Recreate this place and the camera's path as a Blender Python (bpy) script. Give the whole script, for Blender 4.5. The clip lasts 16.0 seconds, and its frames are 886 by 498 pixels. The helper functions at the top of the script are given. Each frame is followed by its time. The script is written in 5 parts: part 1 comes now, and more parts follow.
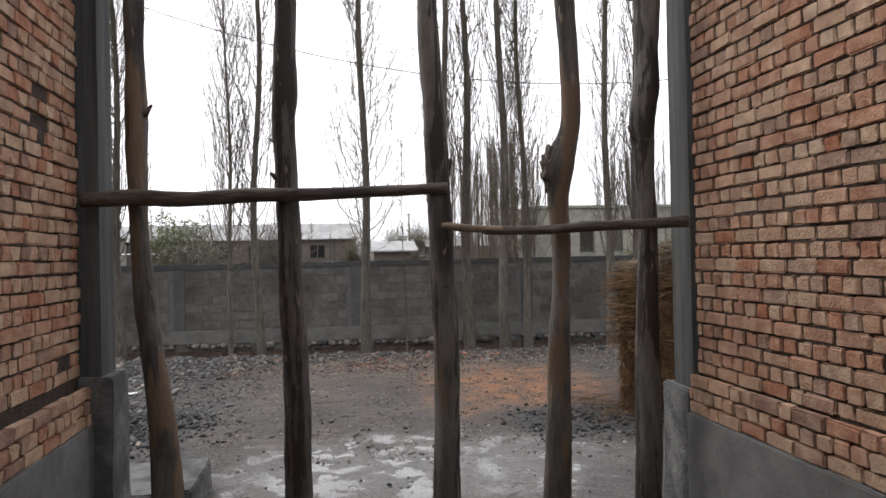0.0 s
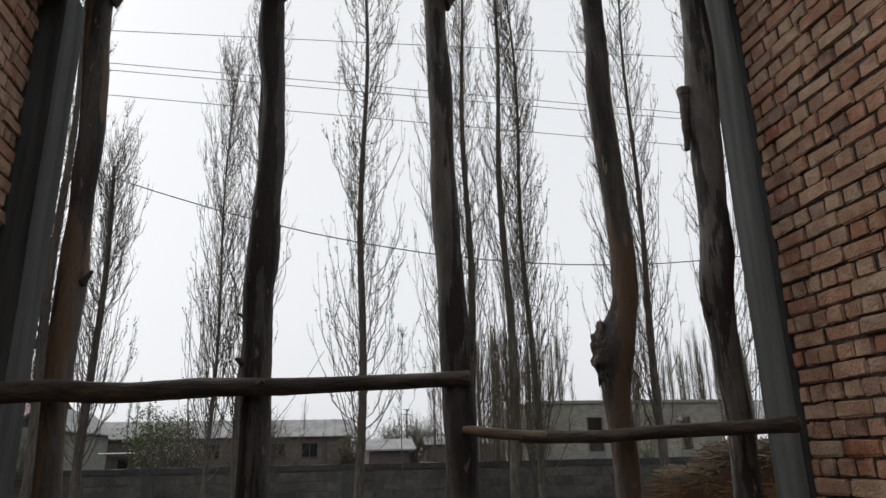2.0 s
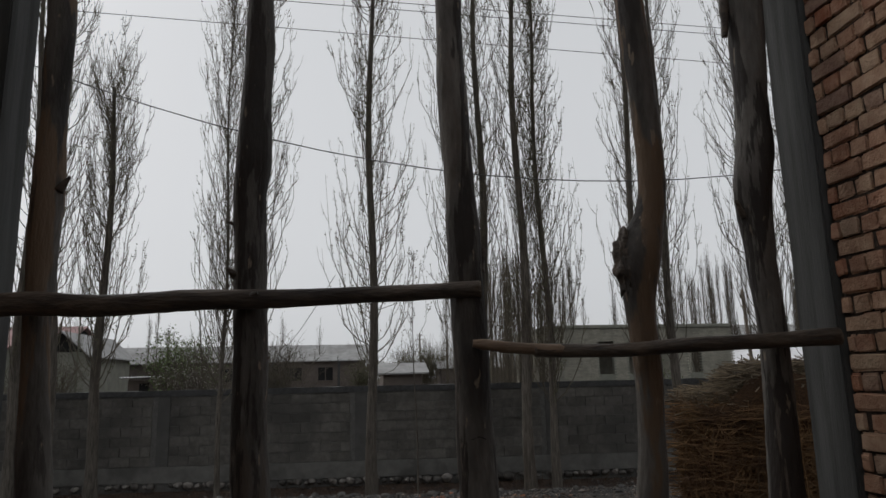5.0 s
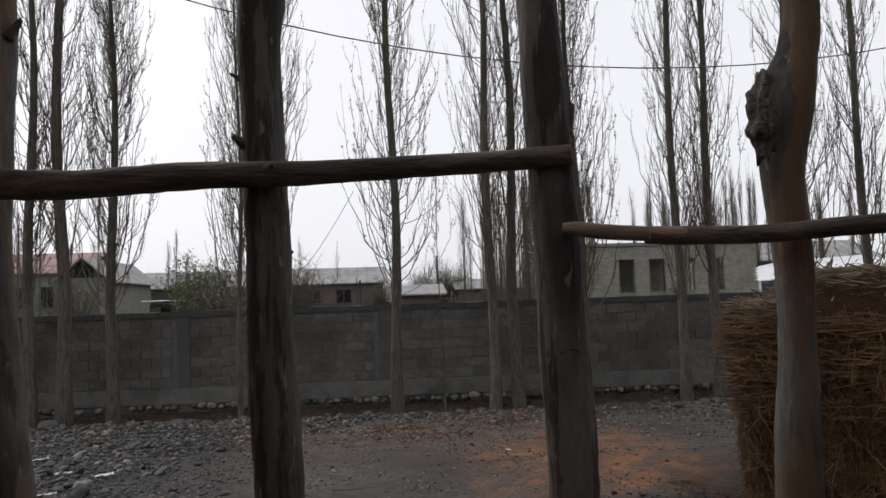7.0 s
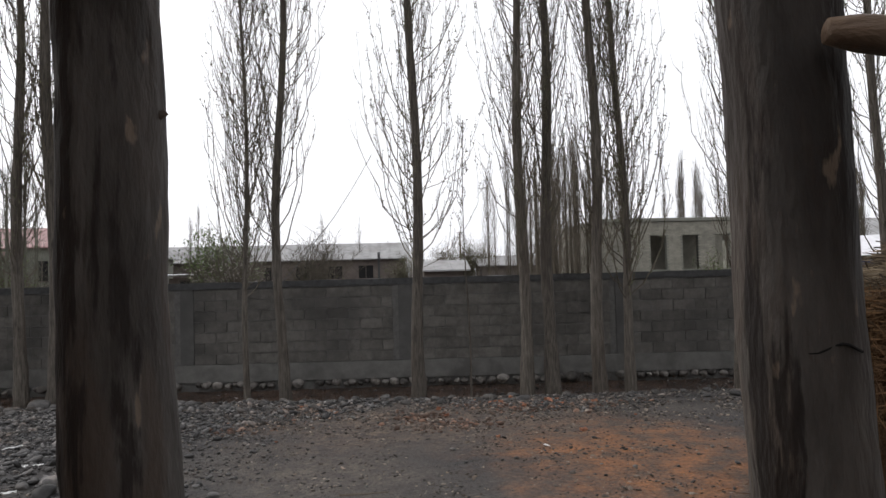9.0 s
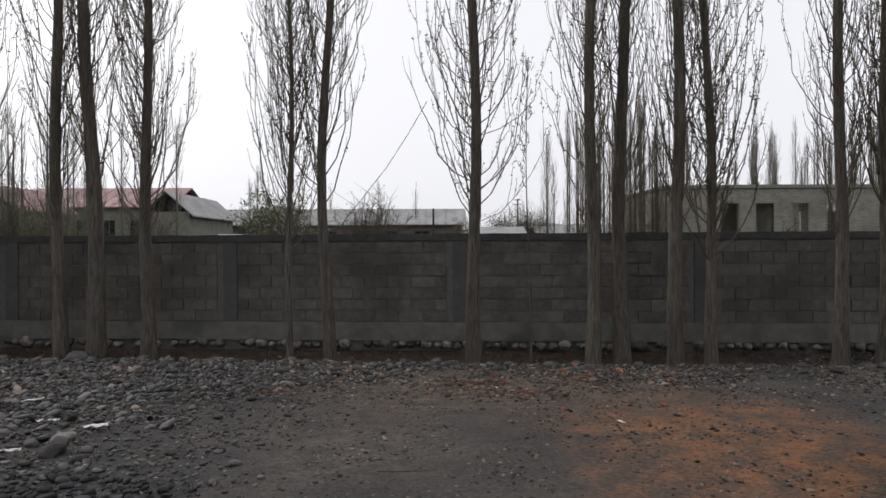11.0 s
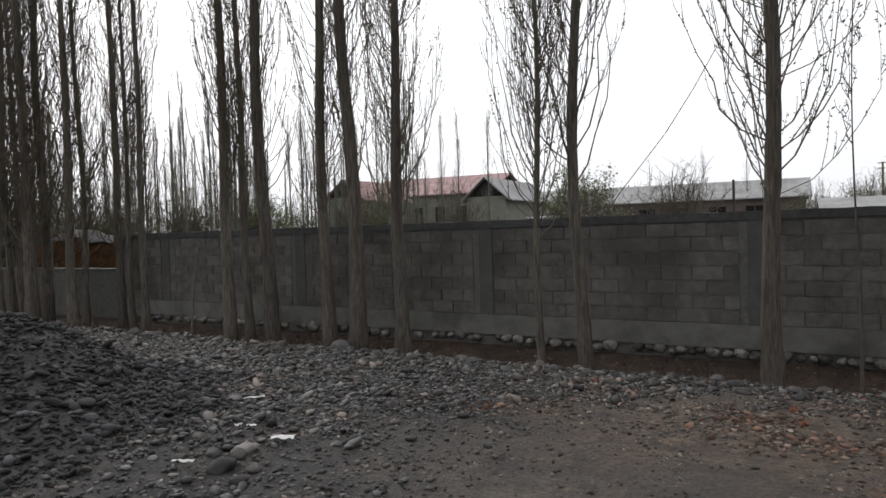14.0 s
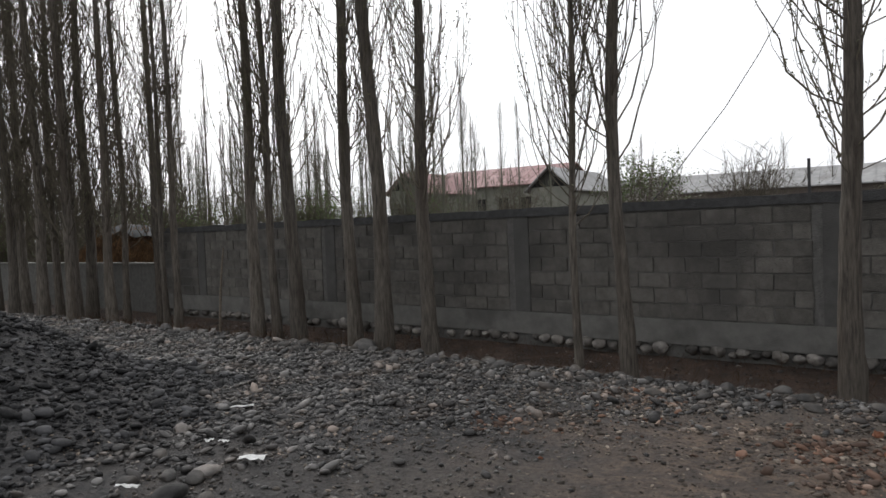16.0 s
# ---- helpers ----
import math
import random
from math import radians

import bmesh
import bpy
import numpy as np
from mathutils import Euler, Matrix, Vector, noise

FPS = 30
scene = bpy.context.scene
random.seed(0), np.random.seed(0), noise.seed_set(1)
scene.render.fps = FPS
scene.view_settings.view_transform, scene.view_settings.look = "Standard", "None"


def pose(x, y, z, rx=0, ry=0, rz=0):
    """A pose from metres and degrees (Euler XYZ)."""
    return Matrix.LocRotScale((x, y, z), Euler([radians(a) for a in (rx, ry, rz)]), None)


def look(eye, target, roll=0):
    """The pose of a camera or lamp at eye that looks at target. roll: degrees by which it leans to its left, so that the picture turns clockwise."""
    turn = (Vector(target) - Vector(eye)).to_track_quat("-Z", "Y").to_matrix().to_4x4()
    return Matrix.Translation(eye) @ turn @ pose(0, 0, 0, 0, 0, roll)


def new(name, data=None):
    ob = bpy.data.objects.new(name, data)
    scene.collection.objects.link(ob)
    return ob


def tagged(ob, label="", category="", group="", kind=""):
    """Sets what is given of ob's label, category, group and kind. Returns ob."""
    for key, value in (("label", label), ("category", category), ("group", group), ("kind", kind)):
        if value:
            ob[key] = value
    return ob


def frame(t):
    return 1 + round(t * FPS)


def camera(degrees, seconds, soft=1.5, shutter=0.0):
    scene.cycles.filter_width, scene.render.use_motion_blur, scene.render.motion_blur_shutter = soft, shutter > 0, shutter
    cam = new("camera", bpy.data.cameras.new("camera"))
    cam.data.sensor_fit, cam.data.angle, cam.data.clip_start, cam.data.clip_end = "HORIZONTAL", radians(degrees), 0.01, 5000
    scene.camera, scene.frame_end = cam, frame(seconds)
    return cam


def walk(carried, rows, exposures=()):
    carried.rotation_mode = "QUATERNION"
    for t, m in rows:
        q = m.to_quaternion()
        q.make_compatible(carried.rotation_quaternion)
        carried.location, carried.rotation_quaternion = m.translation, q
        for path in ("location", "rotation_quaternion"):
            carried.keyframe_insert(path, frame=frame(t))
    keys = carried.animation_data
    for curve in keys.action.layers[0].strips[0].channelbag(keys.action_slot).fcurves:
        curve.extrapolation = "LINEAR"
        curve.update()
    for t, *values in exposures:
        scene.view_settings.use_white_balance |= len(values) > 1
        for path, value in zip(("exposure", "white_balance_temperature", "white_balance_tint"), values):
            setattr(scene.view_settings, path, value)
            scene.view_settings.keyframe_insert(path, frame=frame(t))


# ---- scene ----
cam = camera(66.2, 16.0)
PATH = [
    (0, (0.271, 0.2, 1.919), (0.595, 2.173, 1.936), -1.2),
    (0.5, (0.303, 0.505, 1.928), (0.662, 2.472, 1.996), -2.4),
    (1, (0.322, 0.775, 1.917), (0.54, 2.76, 2.031), -2.2),
    (1.5, (0.356, 1.031, 1.962), (0.55, 3.001, 2.247), -1.5),
    (2, (0.331, 1.171, 1.998), (0.657, 3.059, 2.573), -1.2),
    (2.2, (0.319, 1.234, 1.993), (0.672, 3.08, 2.679), -1.6),
    (2.5, (0.289, 1.243, 2.044), (0.67, 3.05, 2.812), -1.2),
    (3, (0.298, 1.301, 2.067), (0.658, 3.056, 2.957), -0.6),
    (3.5, (0.353, 1.367, 2.079), (0.704, 3.094, 3.025), -0.3),
    (4, (0.396, 1.395, 2.027), (0.728, 3.171, 2.884), -0.3),
    (4.5, (0.472, 1.406, 1.96), (0.75, 3.278, 2.606), -1.4),
    (5, (0.394, 1.456, 1.963), (0.689, 3.399, 2.333), -1.3),
    (7.3, (0.264, 2.366, 1.875), (0.512, 4.348, 1.968), -1.9),
    (7.5, (0.235, 2.495, 1.868), (0.533, 4.472, 1.923), -2.1),
    (8, (0.257, 2.791, 1.868), (0.688, 4.743, 1.919), -2.5),
    (8.5, (0.327, 3.058, 1.823), (0.626, 5.034, 1.89), -2.7),
    (9, (0.395, 3.417, 1.819), (0.577, 5.407, 1.901), -1.5),
    (9.2, (0.387, 3.512, 1.827), (0.565, 5.502, 1.922), -1.1),
    (11.3, (0.467, 4.587, 1.600), (0.452, 6.586, 1.555), -0.9),
    (11.5, (0.506, 4.710, 1.614), (0.471, 6.708, 1.551), -1.9),
    (12, (0.638, 4.966, 1.610), (0.373, 6.948, 1.616), -2.3),
    (12.5, (0.728, 5.286, 1.611), (0.444, 7.265, 1.550), -2.3),
    (13, (0.823, 5.583, 1.618), (0.525, 7.561, 1.582), -0.9),
    (13.5, (0.985, 5.799, 1.617), (0.378, 7.705, 1.616), -2.5),
    (14, (1.071, 6.106, 1.680), (0.177, 7.894, 1.628), -1.7),
    (14.5, (1.045, 6.391, 1.665), (-0.011, 8.090, 1.653), -1.5),
    (15, (1.075, 6.617, 1.670), (-0.033, 8.281, 1.616), -4.6),
    (15.5, (1.153, 6.892, 1.639), (0.129, 8.609, 1.578), -1.4),
    (16, (1.136, 7.152, 1.620), (0.065, 8.840, 1.553), -2.3),
]
walk(cam, [(t, look(eye, target, roll)) for t, eye, target, roll in PATH],
     [(0, 1.05, 6550, 14), (0.5, 1.0, 6550, 14), (1, 0.75, 6550, 14), (1.5, 0.3, 6550, 13), (2, -0.05, 6550, 11), (2.5, -0.05, 6550, 11), (3.5, -0.3, 6550, 11), (4.5, -0.42, 6550, 11), (5, -0.5, 6550, 11), (7.3, 0.1, 6550, 14), (8.0, 0.22, 6550, 14), (8.5, 0.42, 6550, 14), (9.2, 0.34, 6550, 14), (11.3, 0.05, 6550, 14), (13.5, 0.22, 6550, 12), (16, 0.32, 6550, 12)])
# ---- body ----

# ---------------- world and light ----------------
world = bpy.data.worlds.new("overcast_sky")
scene.world = world
world.use_nodes = True
wn = world.node_tree
wn.nodes.clear()
sky = wn.nodes.new("ShaderNodeTexSky")
sky.sky_type = "NISHITA"
sky.sun_disc = False
sky.sun_elevation, sky.sun_rotation = radians(38), radians(-57)
sky.air_density, sky.dust_density, sky.ozone_density = 1.0, 6.0, 1.0
hsv = wn.nodes.new("ShaderNodeHueSaturation")
hsv.inputs["Saturation"].default_value = 0.12
cloud = wn.nodes.new("ShaderNodeMix")
cloud.data_type = "RGBA"
cloud.inputs[0].default_value = 0.75
cloud.inputs[7].default_value = (7.6, 7.9, 8.2, 1)
bg = wn.nodes.new("ShaderNodeBackground")
bg.inputs["Strength"].default_value = 0.13
wo = wn.nodes.new("ShaderNodeOutputWorld")
wn.links.new(sky.outputs[0], hsv.inputs["Color"])
wn.links.new(hsv.outputs[0], cloud.inputs[6])
wn.links.new(cloud.outputs[2], bg.inputs["Color"])
wn.links.new(bg.outputs[0], wo.inputs["Surface"])
sun_data = bpy.data.lights.new("sun", "SUN")
sun_data.energy, sun_data.angle, sun_data.color = 0.8, radians(35), (1.0, 0.97, 0.93)
sun = new("sun", sun_data)
sun.matrix_world = look((0, 0, 20), (0.74, -0.48, 19.3))

# ---------------- materials ----------------


def mat(name, dark, light, scale=6.0, rough=0.85, bump=0.3, stain=None, stain_scale=1.2, stain_amount=0.5,
        stretch=(1, 1, 1), vary=0.0, metallic=0.0, fine=60.0, island=False, skew=0.0, rough_var=0.1, spec=0.3, local=False, tone=0.74):
    """A two-scale procedural surface. The last argument scales all its colours, to deepen contrast with the sky."""
    dark, light = tuple(q * tone for q in dark), tuple(q * tone for q in light)
    stain = tuple(q * tone for q in stain) if stain else None
    m = bpy.data.materials.new(name)
    m.use_nodes = True
    nt = m.node_tree
    nodes, link = nt.nodes, nt.links.new
    bsdf = nodes["Principled BSDF"]
    if local:
        src = nodes.new("ShaderNodeTexCoord").outputs["Object"]
    else:
        src = nodes.new("ShaderNodeNewGeometry").outputs["Position"]
    mp = nodes.new("ShaderNodeMapping")
    mp.inputs["Scale"].default_value = stretch
    link(src, mp.inputs["Vector"])
    n1 = nodes.new("ShaderNodeTexNoise")
    n1.inputs["Scale"].default_value, n1.inputs["Detail"].default_value, n1.inputs["Roughness"].default_value = scale, 6, 0.65
    link(mp.outputs[0], n1.inputs["Vector"])
    ramp = nodes.new("ShaderNodeValToRGB")
    ramp.color_ramp.elements[0].position, ramp.color_ramp.elements[1].position = 0.33, 0.68
    ramp.color_ramp.elements[0].color, ramp.color_ramp.elements[1].color = (*dark, 1), (*light, 1)
    link(n1.outputs["Fac"], ramp.inputs[0])
    col = ramp.outputs[0]
    n2 = nodes.new("ShaderNodeTexNoise")
    n2.inputs["Scale"].default_value, n2.inputs["Detail"].default_value = stain_scale, 5
    link(mp.outputs[0], n2.inputs["Vector"])
    if stain:
        r2 = nodes.new("ShaderNodeValToRGB")
        r2.color_ramp.elements[0].position, r2.color_ramp.elements[1].position = 0.48, 0.66
        r2.color_ramp.elements[0].color, r2.color_ramp.elements[1].color = (0, 0, 0, 1), (stain_amount,) * 3 + (1,)
        link(n2.outputs["Fac"], r2.inputs[0])
        mx = nodes.new("ShaderNodeMix")
        mx.data_type = "RGBA"
        link(r2.outputs[0], mx.inputs[0])
        link(col, mx.inputs[6])
        mx.inputs[7].default_value = (*stain, 1)
        col = mx.outputs[2]
    if vary:
        if island:
            rnd = nodes.new("ShaderNodeNewGeometry").outputs["Random Per Island"]
        else:
            rnd = nodes.new("ShaderNodeObjectInfo").outputs["Random"]
        mr = nodes.new("ShaderNodeMapRange")
        mr.inputs["To Min"].default_value, mr.inputs["To Max"].default_value = 1 - vary, 1 + vary + skew
        if skew:
            pw = nodes.new("ShaderNodeMath")
            pw.operation = "POWER"
            pw.inputs[1].default_value = 3.0
            link(rnd, pw.inputs[0])
            rnd = pw.outputs[0]
        link(rnd, mr.inputs["Value"])
        hs = nodes.new("ShaderNodeHueSaturation")
        link(mr.outputs[0], hs.inputs["Value"])
        link(col, hs.inputs["Color"])
        col = hs.outputs[0]
    link(col, bsdf.inputs["Base Color"])
    rr = nodes.new("ShaderNodeMapRange")
    rr.inputs["To Min"].default_value, rr.inputs["To Max"].default_value = max(0.02, rough - rough_var), min(1, rough + rough_var)
    link(n2.outputs["Fac"], rr.inputs["Value"])
    link(rr.outputs[0], bsdf.inputs["Roughness"])
    bsdf.inputs["Metallic"].default_value = metallic
    bsdf.inputs["Specular IOR Level"].default_value = spec
    if bump:
        n3 = nodes.new("ShaderNodeTexNoise")
        n3.inputs["Scale"].default_value, n3.inputs["Detail"].default_value = fine, 4
        link(mp.outputs[0], n3.inputs["Vector"])
        b = nodes.new("ShaderNodeBump")
        b.inputs["Strength"].default_value, b.inputs["Distance"].default_value = bump, 0.02
        link(n3.outputs["Fac"], b.inputs["Height"])
        link(b.outputs[0], bsdf.inputs["Normal"])
    return m


def brick_mat(name, island):
    """Fired clay: each brick has its own colour from buff to red, with dark kiln marks."""
    m = mat(name, (0.22, 0.095, 0.06), (0.66, 0.50, 0.36), scale=11, rough=0.9, bump=0.5, stain=(0.20, 0.10, 0.075), stain_scale=9,
            stain_amount=0.85, fine=75, spec=0.2, tone=0.92)
    nt = m.node_tree
    bsdf = nt.nodes["Principled BSDF"]
    old = bsdf.inputs["Base Color"].links[0].from_socket
    if island:
        rnd = nt.nodes.new("ShaderNodeNewGeometry").outputs["Random Per Island"]
    else:
        rnd = nt.nodes.new("ShaderNodeObjectInfo").outputs["Random"]
    ramp = nt.nodes.new("ShaderNodeValToRGB")
    e = ramp.color_ramp.elements
    e[0].color, e[1].color = (0.37, 0.15, 0.085, 1), (0.56, 0.43, 0.31, 1)
    for p, c in ((0.2, (0.53, 0.40, 0.28, 1)), (0.36, (0.38, 0.125, 0.06, 1)), (0.50, (0.52, 0.39, 0.27, 1)), (0.64, (0.41, 0.19, 0.12, 1)), (0.80, (0.50, 0.35, 0.24, 1)), (0.91, (0.19, 0.115, 0.10, 1))):
        e.new(p).color = c
    nt.links.new(rnd, ramp.inputs[0])
    mx = nt.nodes.new("ShaderNodeMix")
    mx.data_type = "RGBA"
    mx.inputs[0].default_value = 0.55
    nt.links.new(old, mx.inputs[6])
    nt.links.new(ramp.outputs[0], mx.inputs[7])
    nt.links.new(mx.outputs[2], bsdf.inputs["Base Color"])
    return m


M_BRICK = brick_mat("fired_brick", False)
M_BRICK_STUFF = brick_mat("fired_brick_far", True)
M_MORTAR = mat("mortar", (0.045, 0.032, 0.027), (0.10, 0.078, 0.062), 25, 0.95, 0.6)
M_CONC = mat("concrete", (0.165, 0.166, 0.162), (0.28, 0.28, 0.272), 5, 0.85, 0.25, (0.13, 0.13, 0.126), 1.6, 0.7)
M_FOOT = mat("rough_cast_concrete", (0.075, 0.076, 0.074), (0.20, 0.20, 0.195), 9, 0.85, 0.5, (0.040, 0.040, 0.040), 3.2, 0.85, fine=40)
M_PILASTER = mat("pilaster_concrete", (0.088, 0.086, 0.081), (0.128, 0.124, 0.117), 6, 0.95, 0.4, (0.07, 0.068, 0.065), 1.5, 0.6)
M_CONC_COL = mat("column_concrete", (0.052, 0.053, 0.051), (0.112, 0.114, 0.110), 5, 0.8, 0.25, (0.03, 0.03, 0.029), 3.5, 0.75, stretch=(3, 3, 0.18))
M_BEAM = mat("beam_concrete", (0.10, 0.106, 0.105), (0.17, 0.178, 0.176), 4, 0.85, 0.3, (0.045, 0.048, 0.048), 1.6, 0.8, stretch=(0.4, 1, 3))
M_BLOCK = mat("cinder_block", (0.114, 0.106, 0.095), (0.190, 0.178, 0.160), 9, 0.95, 0.7, (0.074, 0.071, 0.066), 1.3, 0.7, vary=0.2, fine=90)
M_BLOCK_STUFF = mat("cinder_block_far", (0.114, 0.106, 0.095), (0.190, 0.178, 0.160), 9, 0.95, 0.7, (0.074, 0.071, 0.066), 1.3, 0.7, vary=0.2, fine=90, island=True)
M_BLOCKJOINT = mat("block_mortar", (0.112, 0.109, 0.102), (0.176, 0.170, 0.160), 12, 0.95, 0.6)
M_CAP = mat("wall_cap_mortar", (0.06, 0.06, 0.06), (0.10, 0.10, 0.10), 10, 0.95, 0.6)
M_PLASTER = mat("plinth_plaster", (0.13, 0.126, 0.117), (0.20, 0.194, 0.18), 5, 0.9, 0.3, (0.085, 0.082, 0.076), 1.8, 0.8)
M_STONE = mat("river_stone", (0.033, 0.032, 0.031), (0.098, 0.093, 0.087), 7, 0.5, 0.3, (0.14, 0.108, 0.085), 2.0, 0.6, vary=0.65, island=True, skew=2.0, rough_var=0.2, spec=0.5)
M_SLAG = mat("black_gravel", (0.018, 0.018, 0.019), (0.046, 0.046, 0.047), 7, 0.7, 0.3, vary=0.6, island=True, skew=2.4, rough_var=0.2, spec=0.3)
M_STONE_ONE = mat("large_river_stone", (0.040, 0.039, 0.038), (0.110, 0.105, 0.098), 9, 0.65, 0.25, (0.17, 0.14, 0.11), 3.0, 0.4, vary=0.4, rough_var=0.2)
M_FOUND_STONE = mat("foundation_cobble", (0.075, 0.07, 0.066), (0.26, 0.24, 0.215), 9, 0.8, 0.3, (0.09, 0.08, 0.07), 3.0, 0.6, vary=0.65)
M_BARK = mat("poplar_bark", (0.050, 0.043, 0.036), (0.190, 0.166, 0.138), 12, 0.95, 1.0, (0.072, 0.056, 0.044), 2.0, 0.6, stretch=(3, 3, 0.35), vary=0.2, fine=22)
M_TWIG = mat("poplar_twig", (0.085, 0.073, 0.055), (0.15, 0.128, 0.095), 3, 0.85, 0, vary=0.15, island=False)
M_BUD = mat("young_leaf", (0.085, 0.095, 0.045), (0.165, 0.16, 0.085), 3, 0.7, 0, vary=0.3, island=True)
M_GREEN = mat("spring_leaf", (0.10, 0.15, 0.05), (0.18, 0.24, 0.09), 1, 0.7, 0, vary=0.3, island=True)
M_BLOSSOM = mat("pale_blossom", (0.42, 0.38, 0.34), (0.62, 0.58, 0.54), 1, 0.7, 0, vary=0.2, island=True)
M_STRAW = mat("straw", (0.075, 0.038, 0.016), (0.24, 0.135, 0.058), 3, 0.8, 0.2, (0.12, 0.06, 0.03), 2.5, 0.7, vary=0.5, island=True)
M_STRAW_CORE = mat("straw_core", (0.035, 0.020, 0.011), (0.12, 0.062, 0.028), 30, 0.95, 0.9, (0.05, 0.028, 0.016), 4, 0.6, stretch=(1, 1, 3))
M_REED = mat("dry_reed", (0.08, 0.058, 0.036), (0.25, 0.19, 0.118), 3, 0.7, 0.2, (0.13, 0.10, 0.07), 2.5, 0.5, vary=0.4, island=True)
M_REDROOF = mat("red_roof_sheet", (0.34, 0.19, 0.185), (0.46, 0.29, 0.28), 1.5, 0.6, 0.1, (0.25, 0.13, 0.12), 0.6, 0.5)
M_GREYROOF = mat("asbestos_roof_sheet", (0.34, 0.34, 0.34), (0.48, 0.48, 0.47), 1.5, 0.8, 0.1, (0.28, 0.27, 0.26), 0.6, 0.6)
M_LIMEWALL = mat("limewashed_wall", (0.20, 0.205, 0.17), (0.31, 0.31, 0.26), 1.5, 0.9, 0.2, (0.25, 0.25, 0.22), 0.7, 0.6)
M_MUDWALL = mat("mud_plaster_wall", (0.13, 0.108, 0.095), (0.20, 0.17, 0.145), 1.5, 0.95, 0.3, (0.14, 0.12, 0.11), 0.7, 0.6)
M_PALEBRICK = mat("pale_silicate_brick", (0.30, 0.29, 0.24), (0.44, 0.42, 0.35), 3, 0.9, 0.3, (0.23, 0.22, 0.19), 0.5, 0.6, vary=0.12, island=True)
# near-black that stands for the shade inside gables, windows and the saw cut
M_DARK = mat("inner_shade", (0.012, 0.012, 0.013), (0.022, 0.021, 0.02), 2, 0.9, 0)
M_WHITE = mat("white_sheet", (0.62, 0.62, 0.64), (0.78, 0.78, 0.80), 2, 0.6, 0.1, (0.5, 0.5, 0.5), 0.8, 0.4, tone=1.0)
M_BLUE = mat("blue_panel", (0.035, 0.045, 0.10), (0.07, 0.085, 0.16), 2, 0.6, 0.1)
M_PAPER = mat("litter_paper", (0.62, 0.62, 0.60), (0.80, 0.80, 0.78), 20, 0.8, 0.1, tone=1.0)
M_WIRE = mat("dark_wire", (0.05, 0.05, 0.055), (0.09, 0.09, 0.09), 3, 0.6, 0)
M_TARP = mat("dark_tarpaulin", (0.025, 0.027, 0.029), (0.06, 0.063, 0.066), 3, 0.8, 0.2, rough_var=0.15, spec=0.2)
M_CHIP = mat("stone_chips", (0.060, 0.051, 0.043), (0.175, 0.148, 0.120), 7, 0.7, 0.2, (0.12, 0.08, 0.055), 2.0, 0.5, vary=0.65, island=True, skew=2.2)
M_RUBBLE = mat("brick_rubble", (0.14, 0.075, 0.05), (0.24, 0.155, 0.115), 7, 0.85, 0.2, (0.30, 0.26, 0.22), 2.0, 0.6, vary=0.5, island=True, skew=0.6)
# distance haze put into the colour: paler and greener than near poplar twigs
M_HAZE = mat("haze_paled_twig", (0.115, 0.115, 0.09), (0.19, 0.19, 0.145), 1, 0.9, 0)
M_BARE = mat("bare_wood", (0.17, 0.115, 0.075), (0.33, 0.235, 0.16), 8, 0.6, 0.3, (0.10, 0.07, 0.05), 3.0, 0.5, stretch=(0.8, 4, 4), fine=25)
M_PLANK = mat("raw_plank", (0.13, 0.105, 0.08), (0.24, 0.20, 0.16), 10, 0.85, 0.4, stretch=(6, 0.7, 6))
M_REDCLAY = mat("broken_brick", (0.30, 0.12, 0.07), (0.42, 0.21, 0.13), 20, 0.9, 0.4, vary=0.3)


